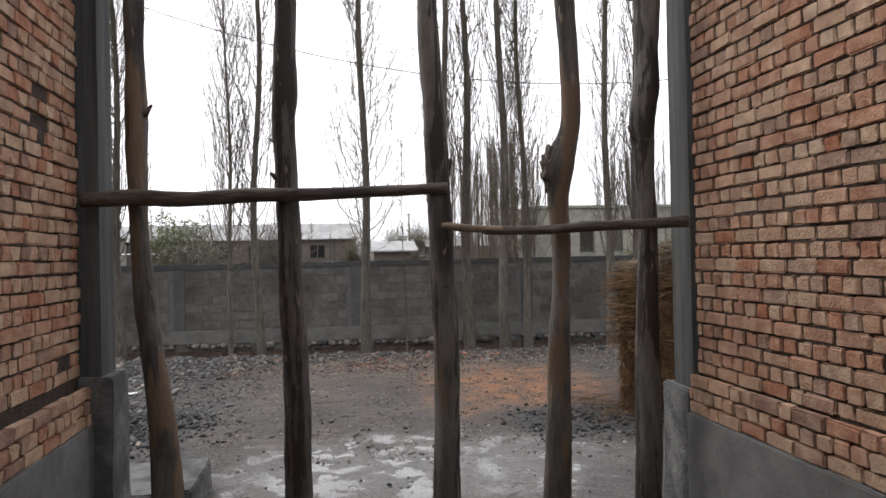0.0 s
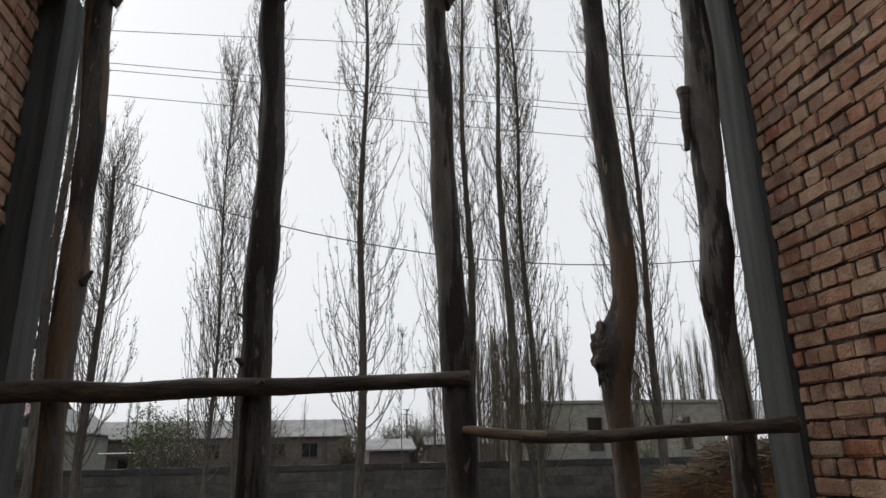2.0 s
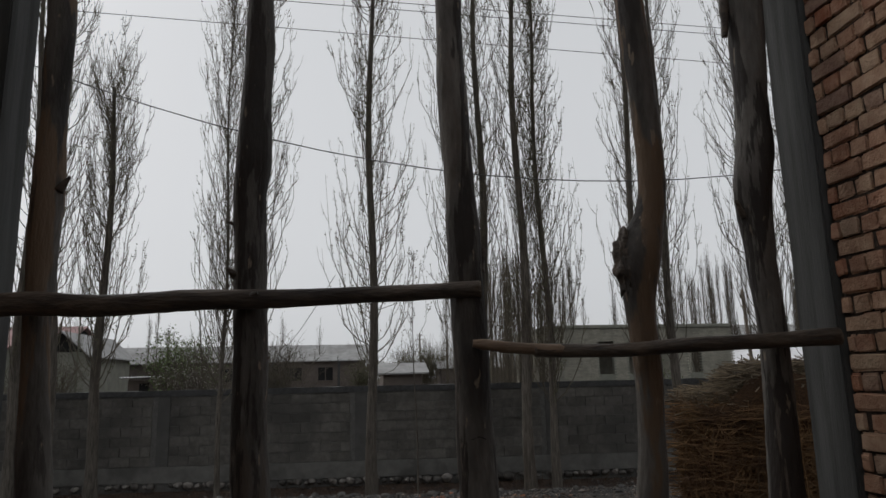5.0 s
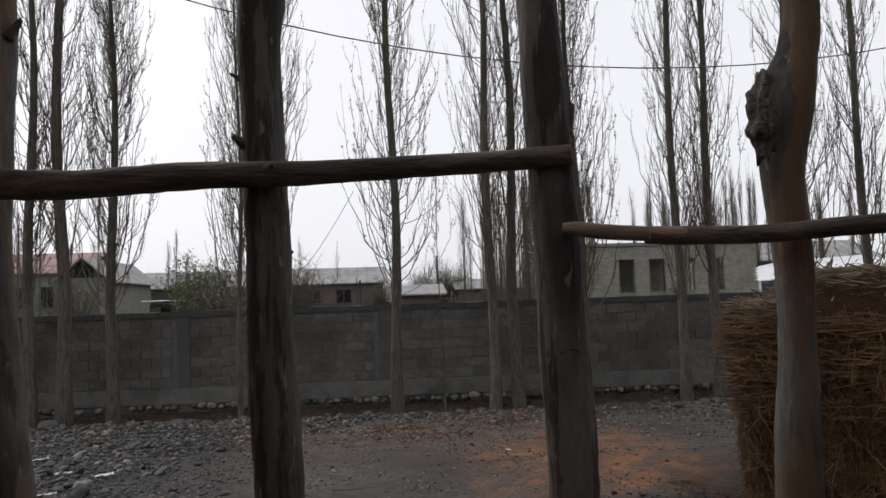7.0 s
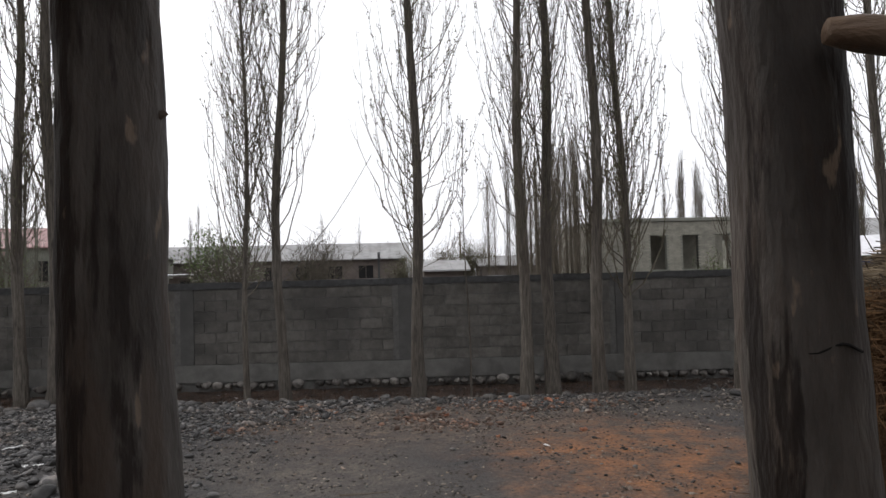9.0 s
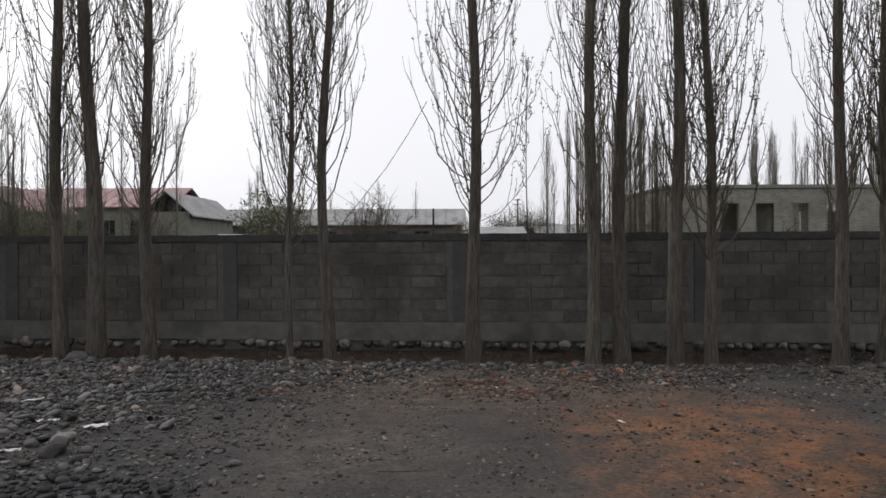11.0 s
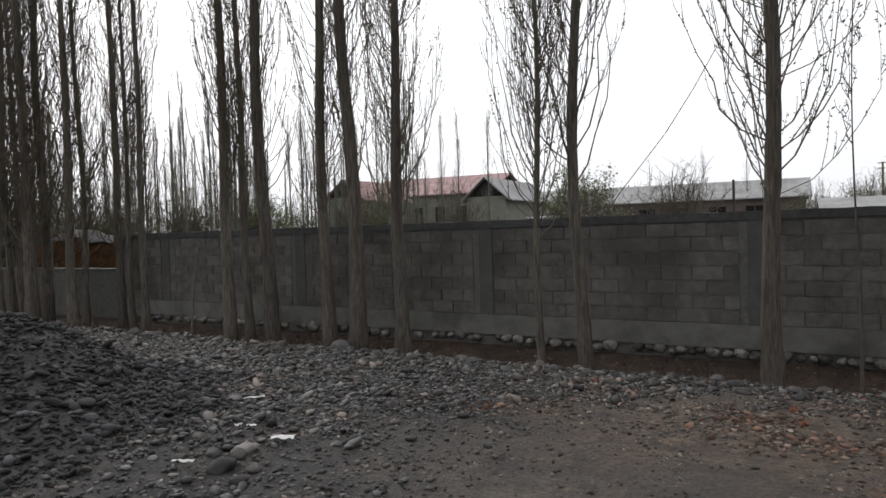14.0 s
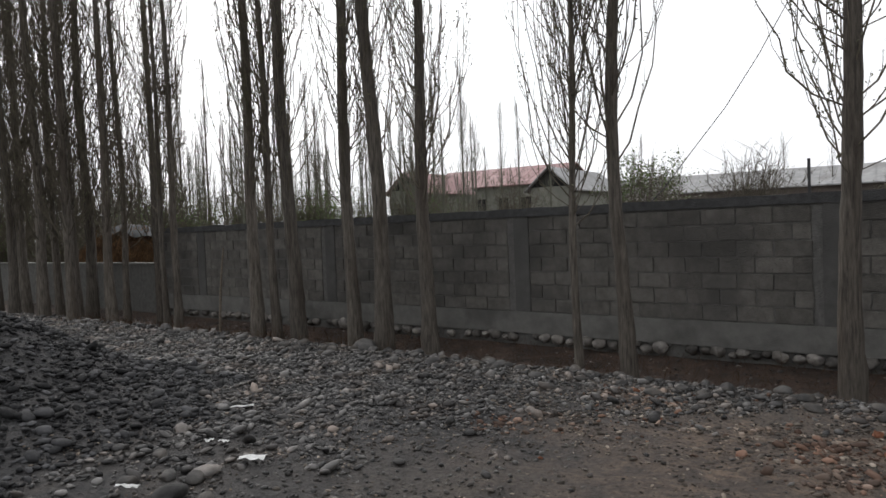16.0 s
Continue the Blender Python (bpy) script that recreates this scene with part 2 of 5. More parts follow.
def pole_mat(name, reach=2.9, black=0.88, edge=0.53, raw=(0.13, 0.078, 0.045), tone=0.74):
    """Barked log: grey weathered skin, orange raw wood low down, dark vertical stains."""
    m = mat(name, (0.075, 0.066, 0.058), (0.185, 0.17, 0.153), 7.0, 0.72, 0.6, (0.020, 0.017, 0.015), 1.7, 0.9, stretch=(2.0, 2.0, 0.5), fine=26, rough_var=0.2, tone=tone)
    nt = m.node_tree
    bsdf = nt.nodes["Principled BSDF"]
    old = bsdf.inputs["Base Color"].links[0].from_socket
    pos = nt.nodes.new("ShaderNodeNewGeometry").outputs["Position"]
    mp = nt.nodes.new("ShaderNodeMapping")
    mp.inputs["Scale"].default_value = (5, 5, 0.9)
    nt.links.new(pos, mp.inputs[0])
    n = nt.nodes.new("ShaderNodeTexNoise")
    n.inputs["Scale"].default_value, n.inputs["Detail"].default_value = 1.7, 5
    nt.links.new(mp.outputs[0], n.inputs["Vector"])
    r = nt.nodes.new("ShaderNodeValToRGB")
    r.color_ramp.elements[0].position, r.color_ramp.elements[1].position = 0.52, 0.57
    r.color_ramp.elements[1].color = (0.85, 0.85, 0.85, 1)
    nt.links.new(n.outputs["Fac"], r.inputs[0])
    mx = nt.nodes.new("ShaderNodeMix")
    mx.data_type = "RGBA"
    sp = nt.nodes.new("ShaderNodeSeparateXYZ")
    nt.links.new(pos, sp.inputs[0])
    low = nt.nodes.new("ShaderNodeMapRange")
    low.inputs["From Min"].default_value, low.inputs["From Max"].default_value = reach, reach - 1.5
    low.inputs["To Min"].default_value, low.inputs["To Max"].default_value = 0.12, 1.0
    nt.links.new(sp.outputs["Z"], low.inputs["Value"])
    mu = nt.nodes.new("ShaderNodeMath")
    mu.operation = "MULTIPLY"
    nt.links.new(r.outputs[0], mu.inputs[0])
    nt.links.new(low.outputs[0], mu.inputs[1])
    nt.links.new(mu.outputs[0], mx.inputs[0])
    nt.links.new(old, mx.inputs[6])
    mx.inputs[7].default_value = (*raw, 1)
    # black streaks of old bark with crisp edges, drawn out along the log
    mp2 = nt.nodes.new("ShaderNodeMapping")
    mp2.inputs["Scale"].default_value = (9, 9, 1.1)
    mp2.inputs["Location"].default_value = (3.0, 8.0, 2.0)
    nt.links.new(pos, mp2.inputs[0])
    n2 = nt.nodes.new("ShaderNodeTexNoise")
    n2.inputs["Scale"].default_value, n2.inputs["Detail"].default_value, n2.inputs["Roughness"].default_value = 1.2, 7, 0.62
    nt.links.new(mp2.outputs[0], n2.inputs["Vector"])
    r2 = nt.nodes.new("ShaderNodeValToRGB")
    r2.color_ramp.elements[0].position, r2.color_ramp.elements[1].position = edge, edge + 0.035
    r2.color_ramp.elements[1].color = (black, black, black, 1)
    nt.links.new(n2.outputs["Fac"], r2.inputs[0])
    my = nt.nodes.new("ShaderNodeMix")
    my.data_type = "RGBA"
    nt.links.new(r2.outputs[0], my.inputs[0])
    nt.links.new(mx.outputs[2], my.inputs[6])
    my.inputs[7].default_value = (0.017, 0.013, 0.011, 1)
    # pale flecks where bark has flaked off
    mp3 = nt.nodes.new("ShaderNodeMapping")
    mp3.inputs["Scale"].default_value = (30, 30, 9)
    nt.links.new(pos, mp3.inputs[0])
    n3 = nt.nodes.new("ShaderNodeTexNoise")
    n3.inputs["Scale"].default_value, n3.inputs["Detail"].default_value = 1.0, 4
    nt.links.new(mp3.outputs[0], n3.inputs["Vector"])
    r3 = nt.nodes.new("ShaderNodeValToRGB")
    r3.color_ramp.elements[0].position, r3.color_ramp.elements[1].position = 0.66, 0.70
    r3.color_ramp.elements[1].color = (0.6, 0.6, 0.6, 1)
    nt.links.new(n3.outputs["Fac"], r3.inputs[0])
    mz = nt.nodes.new("ShaderNodeMix")
    mz.data_type = "RGBA"
    nt.links.new(r3.outputs[0], mz.inputs[0])
    nt.links.new(my.outputs[2], mz.inputs[6])
    mz.inputs[7].default_value = (0.22, 0.17, 0.125, 1)
    nt.links.new(mz.outputs[2], bsdf.inputs["Base Color"])
    return m


M_POLE = pole_mat("barked_log", 2.0, edge=0.53)
M_POLE_RAW = pole_mat("raw_brown_log", 5.5, 0.6, 0.60, (0.125, 0.082, 0.05))
M_POLE_DARK = pole_mat("dark_barked_log", 2.0, 0.88, 0.475, (0.085, 0.052, 0.032), 0.52)
M_RAIL = mat("weathered_rail", (0.045, 0.036, 0.03), (0.15, 0.115, 0.085), 8, 0.6, 0.5, (0.03, 0.023, 0.02), 2.5, 0.8, stretch=(0.7, 4, 4), fine=20, rough_var=0.2)


WALL_AT, WALL_RUN = 15.50, -0.083   # the boundary wall's face: y = WALL_AT + WALL_RUN * x
WALL_TURN = math.atan(WALL_RUN)


def row_y(x, before=0.0):
    """The y of a line that runs along the boundary wall, so far before its face."""
    return WALL_AT + WALL_RUN * x - before


HEAP = (-5.9, 9.7)         # middle of the black gravel heap


def ground_mat():
    m = bpy.data.materials.new("yard_soil")
    m.use_nodes = True
    nt = m.node_tree
    nodes, link = nt.nodes, nt.links.new
    bsdf = nodes["Principled BSDF"]
    pos = nodes.new("ShaderNodeNewGeometry").outputs["Position"]

    def tex(scale, detail=6):
        n = nodes.new("ShaderNodeTexNoise")
        n.inputs["Scale"].default_value, n.inputs["Detail"].default_value = scale, detail
        n.inputs["Roughness"].default_value = 0.65
        link(pos, n.inputs["Vector"])
        return n.outputs["Fac"]

    def ramp(src, p0, c0, p1, c1):
        r = nodes.new("ShaderNodeValToRGB")
        r.color_ramp.elements[0].position, r.color_ramp.elements[1].position = p0, p1
        r.color_ramp.elements[0].color, r.color_ramp.elements[1].color = (*c0, 1), (*c1, 1)
        link(src, r.inputs[0])
        return r.outputs[0]

    def mix(f, a, b):
        x = nodes.new("ShaderNodeMix")
        x.data_type = "RGBA"
        link(f, x.inputs[0])
        for s, i in ((a, 6), (b, 7)):
            if isinstance(s, tuple):
                x.inputs[i].default_value = (*s, 1)
            else:
                link(s, x.inputs[i])
        return x.outputs[2]

    def spot(cx, cy, rx, ry, wobble, p0, p1):
        """A patch round a place on the plan with a ragged edge."""
        mp = nodes.new("ShaderNodeMapping")
        mp.inputs["Location"].default_value = (-cx / rx, -cy / ry, 0)
        mp.inputs["Scale"].default_value = (1 / rx, 1 / ry, 0)
        link(pos, mp.inputs["Vector"])
        ln = nodes.new("ShaderNodeVectorMath")
        ln.operation = "LENGTH"
        link(mp.outputs[0], ln.inputs[0])
        ad = nodes.new("ShaderNodeMath")
        ad.operation = "MULTIPLY_ADD"
        link(tex(wobble), ad.inputs[0])
        ad.inputs[1].default_value = 1.5
        link(ln.outputs["Value"], ad.inputs[2])
        mr = nodes.new("ShaderNodeMapRange")
        mr.interpolation_type = "SMOOTHSTEP"
        mr.inputs["From Min"].default_value, mr.inputs["From Max"].default_value = p0, p1
        mr.inputs["To Min"].default_value, mr.inputs["To Max"].default_value = 1, 0
        link(ad.outputs[0], mr.inputs["Value"])
        return mr.outputs[0]

    soil = ramp(tex(2.2), 0.36, (0.056, 0.047, 0.040), 0.66, (0.150, 0.122, 0.096))
    grain = ramp(tex(30, 10), 0.34, (0.45, 0.45, 0.45), 0.66, (1.45, 1.45, 1.45))
    dark = ramp(tex(0.55), 0.42, (0, 0, 0), 0.60, (0.85, 0.85, 0.85))
    blotch = ramp(tex(5), 0.42, (0, 0, 0), 0.66, (0.6, 0.6, 0.6))
    soil = mix(blotch, soil, (0.030, 0.026, 0.023))
    base = mix(dark, soil, (0.033, 0.031, 0.030))
    orange = ramp(tex(3.0), 0.38, (0.105, 0.066, 0.042), 0.60, (0.285, 0.118, 0.043))
    base = mix(spot(2.9, 10.1, 2.0, 2.7, 0.9, 0.95, 1.75), base, orange)
    base = mix(spot(0.6, 12.0, 2.6, 1.5, 1.3, 0.9, 2.0), base, ramp(tex(5), 0.38, (0.055, 0.042, 0.033), 0.62, (0.15, 0.105, 0.075)))
    base = mix(spot(1.3, 6.3, 2.6, 1.5, 1.6, 0.9, 1.9), base, (0.125, 0.12, 0.112))
    coal = ramp(tex(6), 0.38, (0.016, 0.016, 0.017), 0.64, (0.050, 0.047, 0.045))
    base = mix(spot(HEAP[0] + 0.6, HEAP[1], 2.9, 2.6, 1.2, 1.3, 1.9), base, coal)
    base = mix(spot(-4.5, 12.2, 4.2, 2.2, 1.1, 1.3, 1.9), base, coal)
    base = mix(spot(-2.2, 8.6, 1.5, 2.0, 1.5, 1.2, 1.7), base, coal)
    base = mix(spot(3.2, 7.8, 1.3, 1.0, 1.7, 1.3, 1.8), base, coal)
    sy = nodes.new("ShaderNodeSeparateXYZ")
    link(pos, sy.inputs[0])
    dm = nodes.new("ShaderNodeMapRange")
    dm.inputs["From Min"].default_value, dm.inputs["From Max"].default_value = WALL_AT - 1.75, WALL_AT - 1.4
    along = nodes.new("ShaderNodeMath")
    along.operation = "MULTIPLY_ADD"
    link(sy.outputs["X"], along.inputs[0])
    along.inputs[1].default_value = -WALL_RUN
    link(sy.outputs["Y"], along.inputs[2])
    link(along.outputs[0], dm.inputs["Value"])
    base = mix(dm.outputs[0], base, ramp(tex(4), 0.38, (0.028, 0.018, 0.013), 0.64, (0.085, 0.052, 0.035)))
    ml = nodes.new("ShaderNodeMix")
    ml.data_type, ml.blend_type = "RGBA", "MULTIPLY"
    ml.inputs[0].default_value = 1
    link(base, ml.inputs[6])
    link(grain, ml.inputs[7])
    link(ml.outputs[2], bsdf.inputs["Base Color"])
    wet = spot(0.9, 6.4, 2.6, 1.8, 1.7, 1.30, 1.55)
    patchy = nodes.new("ShaderNodeMath")
    patchy.operation = "MULTIPLY"
    link(wet, patchy.inputs[0])
    link(ramp(tex(2.6, 8), 0.47, (0.28, 0.28, 0.28), 0.53, (1, 1, 1)), patchy.inputs[1])
    wet = patchy.outputs[0]
    rg = nodes.new("ShaderNodeMapRange")
    rg.inputs["To Min"].default_value, rg.inputs["To Max"].default_value = 0.70, 0.10
    link(wet, rg.inputs["Value"])
    link(rg.outputs[0], bsdf.inputs["Roughness"])
    b = nodes.new("ShaderNodeBump")
    b.inputs["Strength"].default_value, b.inputs["Distance"].default_value = 0.55, 0.05
    rough_sum = nodes.new("ShaderNodeMath")
    rough_sum.operation = "MULTIPLY_ADD"
    link(tex(7, 6), rough_sum.inputs[0])
    rough_sum.inputs[1].default_value = 2.2
    link(tex(30, 8), rough_sum.inputs[2])
    link(rough_sum.outputs[0], b.inputs["Height"])
    calm = nodes.new("ShaderNodeMapRange")
    calm.inputs["To Min"].default_value, calm.inputs["To Max"].default_value = 0.8, 0.03
    link(wet, calm.inputs["Value"])
    link(calm.outputs[0], b.inputs["Strength"])
    link(b.outputs[0], bsdf.inputs["Normal"])
    return m


M_SOIL = ground_mat()

# ---------------- mesh helpers ----------------


def mesh_ob(name, verts, faces, material, parent=None, label="", smooth=False):
    me = bpy.data.meshes.new(name)
    me.from_pydata(verts, [], faces)
    if smooth:
        me.polygons.foreach_set("use_smooth", [True] * len(me.polygons))
    me.materials.append(material)
    me.update()
    ob = new(name, me)
    if parent is not None:
        ob.parent = parent
    if label:
        tagged(ob, label)
    return ob


def part(name, bm, material, parent=None, label="", smooth=False):
    me = bpy.data.meshes.new(name)
    bm.to_mesh(me)
    bm.free()
    if smooth:
        me.polygons.foreach_set("use_smooth", [True] * len(me.polygons))
    me.materials.append(material)
    ob = new(name, me)
    if parent is not None:
        ob.parent = parent
    if label:
        tagged(ob, label)
    return ob


def thing(name, label, category, group="", kind="", at=(0, 0, 0)):
    e = new(name)
    e.empty_display_size = 0.2
    e.location = at
    return tagged(e, label, category, group, kind)


def box_into(bm, x0, x1, y0, y1, z0, z1, bevel=0.0):
    r = bmesh.ops.create_cube(bm, size=1)
    for v in r["verts"]:
        v.co = Vector(((x0 + x1) / 2 + v.co.x * (x1 - x0), (y0 + y1) / 2 + v.co.y * (y1 - y0), (z0 + z1) / 2 + v.co.z * (z1 - z0)))
    if bevel:
        es = {e for v in r["verts"] for e in v.link_edges}
        bmesh.ops.bevel(bm, geom=list(es), offset=bevel, segments=2, affect="EDGES")
    return bm


def box(x0, x1, y0, y1, z0, z1, bevel=0.0):
    return box_into(bmesh.new(), x0, x1, y0, y1, z0, z1, bevel)


def roughen(bm, amount, scale, cuts=0):
    if cuts:
        bmesh.ops.subdivide_edges(bm, edges=bm.edges[:], cuts=cuts, use_grid_fill=True)
    for v in bm.verts:
        v.co += noise.noise_vector(v.co * scale) * amount
    return bm


def long_box(a, b, side, up, n=40, wob=0.004, seed=0.0):
    """A bar of box section from a to b, with slightly uneven faces. side, up: half sizes."""
    a, b = Vector(a), Vector(b)
    d = (b - a).normalized()
    s = d.cross(Vector((0, 0, 1)))
    if s.length < 0.1:
        s = d.cross(Vector((1, 0, 0)))
    s.normalize()
    u = s.cross(d)
    verts, faces = [], []
    for i in range(n + 1):
        c = a.lerp(b, i / n)
        for k, (p, q) in enumerate(((-1, -1), (1, -1), (1, 1), (-1, 1))):
            w = noise.noise_vector(Vector((c * 2.3)) + Vector((seed, k * 7.1, 0))) * wob
            verts.append(c + s * p * side + u * q * up + w)
    for i in range(n):
        for k in range(4):
            faces.append((i * 4 + k, i * 4 + (k + 1) % 4, i * 4 + 4 + (k + 1) % 4, i * 4 + 4 + k))
    faces += [(3, 2, 1, 0), (n * 4, n * 4 + 1, n * 4 + 2, n * 4 + 3)]
    return [tuple(v) for v in verts], faces


def smooth_path(pts, step):
    """Points along a smooth line through rows (position..., radius), about step apart."""
    p = np.array(pts, float)
    out = []
    for i in range(len(p) - 1):
        p0, p1, p2, p3 = p[max(i - 1, 0)], p[i], p[i + 1], p[min(i + 2, len(p) - 1)]
        n = max(1, int(np.linalg.norm(p2[:3] - p1[:3]) / step))
        for k in range(n):
            t = k / n
            out.append(0.5 * (2 * p1 + (p2 - p0) * t + (2 * p0 - 5 * p1 + 4 * p2 - p3) * t * t + (3 * p1 - p0 - 3 * p2 + p3) * t ** 3))
    out.append(p[-1])
    return np.array(out)


def log_mesh(pts, sides=20, step=0.05, lump=0.10, seed=0.0, lump_scale=6.0):
    """A round log along rows (x, y, z, radius) with an uneven skin and closed ends."""
    q = smooth_path(pts, step)
    verts, faces = [], []
    n = len(q)
    for i in range(n):
        d = Vector(q[min(i + 1, n - 1)][:3] - q[max(i - 1, 0)][:3]).normalized()
        ref = Vector((0, 1, 0)) if abs(d.y) < 0.9 else Vector((1, 0, 0))
        s = d.cross(ref).normalized()
        u = s.cross(d)
        c, r = Vector(q[i][:3]), q[i][3]
        for k in range(sides):
            a = 2 * math.pi * k / sides
            o = s * math.cos(a) + u * math.sin(a)
            f = 1 + lump * noise.noise(c * lump_scale * 0.6 + o * 0.9 + Vector((seed, 0, 0))) + lump * 0.5 * noise.noise(c * 3 * lump_scale + o * 3 + Vector((0, seed, 0)))
            verts.append(tuple(c + o * r * f))
    for i in range(n - 1):
        for k in range(sides):
            faces.append((i * sides + k, i * sides + (k + 1) % sides, (i + 1) * sides + (k + 1) % sides, (i + 1) * sides + k))
    faces.append(tuple(range(sides - 1, -1, -1)))
    faces.append(tuple((n - 1) * sides + k for k in range(sides)))
    return verts, faces


class Tubes:
    """Gathers many thin tapering tubes and small leaves into one mesh."""

    def __init__(self):
        self.v, self.f = [], []

    def tube(self, pts, r0, r1, sides=3):
        n = len(pts)
        base = len(self.v)
        d = pts[-1] - pts[0]
        s = np.cross(d, (0.3, 0.9, 0.2))
        s = s / (np.linalg.norm(s) + 1e-9)
        u = np.cross(s, d)
        u = u / (np.linalg.norm(u) + 1e-9)
        for i, p in enumerate(pts):
            r = r0 + (r1 - r0) * i / (n - 1)
            for k in range(sides):
                a = 2 * math.pi * k / sides
                self.v.append(tuple(p + (s * math.cos(a) + u * math.sin(a)) * r))
        for i in range(n - 1):
            for k in range(sides):
                self.f.append((base + i * sides + k, base + i * sides + (k + 1) % sides, base + (i + 1) * sides + (k + 1) % sides, base + (i + 1) * sides + k))

    def leaf(self, p, size, rng):
        base = len(self.v)
        a, b = rng.normal(size=3), rng.normal(size=3)
        a /= np.linalg.norm(a)
        b -= a * (a @ b)
        b /= np.linalg.norm(b)
        for q in (a * size, b * size * 0.45, -a * size, -b * size * 0.45):
            self.v.append(tuple(p + q))
        self.f.append((base, base + 1, base + 2, base + 3))


# ---------------- the ground ----------------


def ground_z(x, y):
    z = 0.02 * noise.noise(Vector((x * 0.9, y * 0.9, 0))) + 0.012 * noise.noise(Vector((x * 3.1, y * 3.1, 2)))
    z -= 0.02
    d = math.hypot((x - HEAP[0]) / 1.2, (y - HEAP[1]) / 1.2)
    z += 1.05 * math.exp(-d * d * 0.5) * (1 + 0.15 * noise.noise(Vector((x, y, 5))))
    q = y - row_y(x, 1.7)
    if 0 < q < 2.0:
        z -= 0.15 * math.sin(math.pi * min(1, q / 1.9)) ** 2 + 0.05 * max(0, min(1, (q - 0.7) / 0.8))
    return z


def axis_steps(near0, near1, step, far):
    a = list(np.arange(near0, near1, step))
    lo, hi, d = near0, near1, step
    left, right = [], []
    while hi < far:
        d *= 1.5
        hi += d
        lo -= d
        right.append(hi)
        left.append(lo)
    return np.array(left[::-1] + a + [near1] + right)


gx, gy = axis_steps(-17, 12, 0.13, 900), axis_steps(4.6, 16.6, 0.13, 900)
gverts = [(x, y, ground_z(x, y)) for y in gy for x in gx]
nx = len(gx)
gfaces = [(j * nx + i, j * nx + i + 1, (j + 1) * nx + i + 1, (j + 1) * nx + i) for j in range(len(gy) - 1) for i in range(nx - 1)]
ground = mesh_ob("ground", gverts, gfaces, M_SOIL, smooth=True)
tagged(ground, "bare brown and black yard soil with wet mud and an orange clay patch", "ground", kind="structure")

# ---------------- the unfinished house: two brick walls, columns, beam ----------------
SK = 0.165          # the open front runs askew: y falls by this for each metre of x
COURSE = 0.0765
XR, YR = 2.41, 3.955
XL, YL = -1.21, 4.55
WALL_BACK = -4.0
BASE_Z = 0.955


def skew_box(x0, x1, d0, d1, z0, z1, bevel=0.006, rough=0.004):
    """A box whose long faces follow the askew front, between offsets d0 and d1."""
    bm = box(x0, x1, d0, d1, z0, z1, bevel)
    bmesh.ops.subdivide_edges(bm, edges=[e for e in bm.edges if e.calc_length() > 0.5], cuts=14, use_grid_fill=True)
    for v in bm.verts:
        v.co += noise.noise_vector(v.co * 3) * rough
        v.co.y -= SK * v.co.x
    return bm


wall_right = mesh_ob("wall_right", *long_box((XR + 0.20, WALL_BACK, 2.9), (XR + 0.20, YR, 2.9), 0.188, 1.92, 60, 0.002), M_MORTAR)
tagged(wall_right, "unplastered fired-brick side wall with raked mortar joints", "brick wall", kind="structure")
wall_left = mesh_ob("wall_left", *long_box((XL - 0.20, WALL_BACK, 2.9), (XL - 0.20, YL, 2.9), 0.188, 1.92, 60, 0.002), M_MORTAR)
tagged(wall_left, "unplastered fired-brick side wall with missing bricks", "brick wall", kind="structure")
for side, x0, x1, y1 in (("right", XR - 0.065, XR + 0.39, YR + 0.03), ("left", XL - 0.39, XL + 0.065, YL + 0.03)):
    plinth = part("plinth_" + side, roughen(box(x0, x1, WALL_BACK, y1, -0.1, BASE_Z, 0.008), 0.006, 2.0, 12), M_CONC)
    tagged(plinth, "smooth grey cast concrete plinth under the brick wall", "plinth", kind="structure")
# wall behind and ring over it close the shell
back = part("wall_back", box(XL - 0.4, XR + 0.4, WALL_BACK - 0.3, WALL_BACK - 0.004, 0.0, 4.8), M_MORTAR)
tagged(back, "rough brick and mortar rear wall", "wall", kind="structure")
floor = part("floor", roughen(box(XL - 0.02, XR + 0.02, WALL_BACK, 4.15, -0.1, 0.16), 0.008, 1.5, 10), M_CONC)
tagged(floor, "rough dusty concrete floor slab", "floor", kind="structure")

col_r = part("column_right", skew_box(2.392, 2.80, 4.36, 4.60, 1.07, 4.48), M_CONC_COL)
tagged(col_r, "grey cast concrete corner column with board marks", "column", kind="structure")
col_rb = part("column_base_right", skew_box(2.352, 2.80, 4.345, 4.68, -0.1, 1.085, 0.012, 0.014), M_FOOT)
tagged(col_rb, "wider grey concrete foot of the column", "column", kind="structure")
col_l = part("column_left", skew_box(-1.60, -1.10, 4.365, 4.64, 1.22, 4.48), M_CONC_COL)
tagged(col_l, "grey cast concrete corner column with board marks", "column", kind="structure")
col_lb = part("column_base_left", skew_box(-1.60, -1.03, 4.33, 4.68, -0.1, 1.235, 0.012, 0.018), M_FOOT)
tagged(col_lb, "wider grey concrete foot of the column", "column", kind="structure")
beam = part("beam", skew_box(-1.62, 2.82, 4.00, 4.43, 4.49, 4.80, 0.012, 0.006), M_BEAM)
tagged(beam, "heavy dark grey cast concrete lintel beam over the opening", "beam", kind="structure")
for side, x0, x1, y1 in (("right", XR - 0.02, XR + 0.40, 3.60), ("left", XL - 0.40, XL + 0.02, 4.18)):
    ring = part("ring_beam_" + side, roughen(box(x0, x1, WALL_BACK, y1, 4.66, 4.86, 0.01), 0.006, 3, 10), M_BEAM)
    tagged(ring, "grey concrete ring beam along the wall head", "beam", kind="structure")


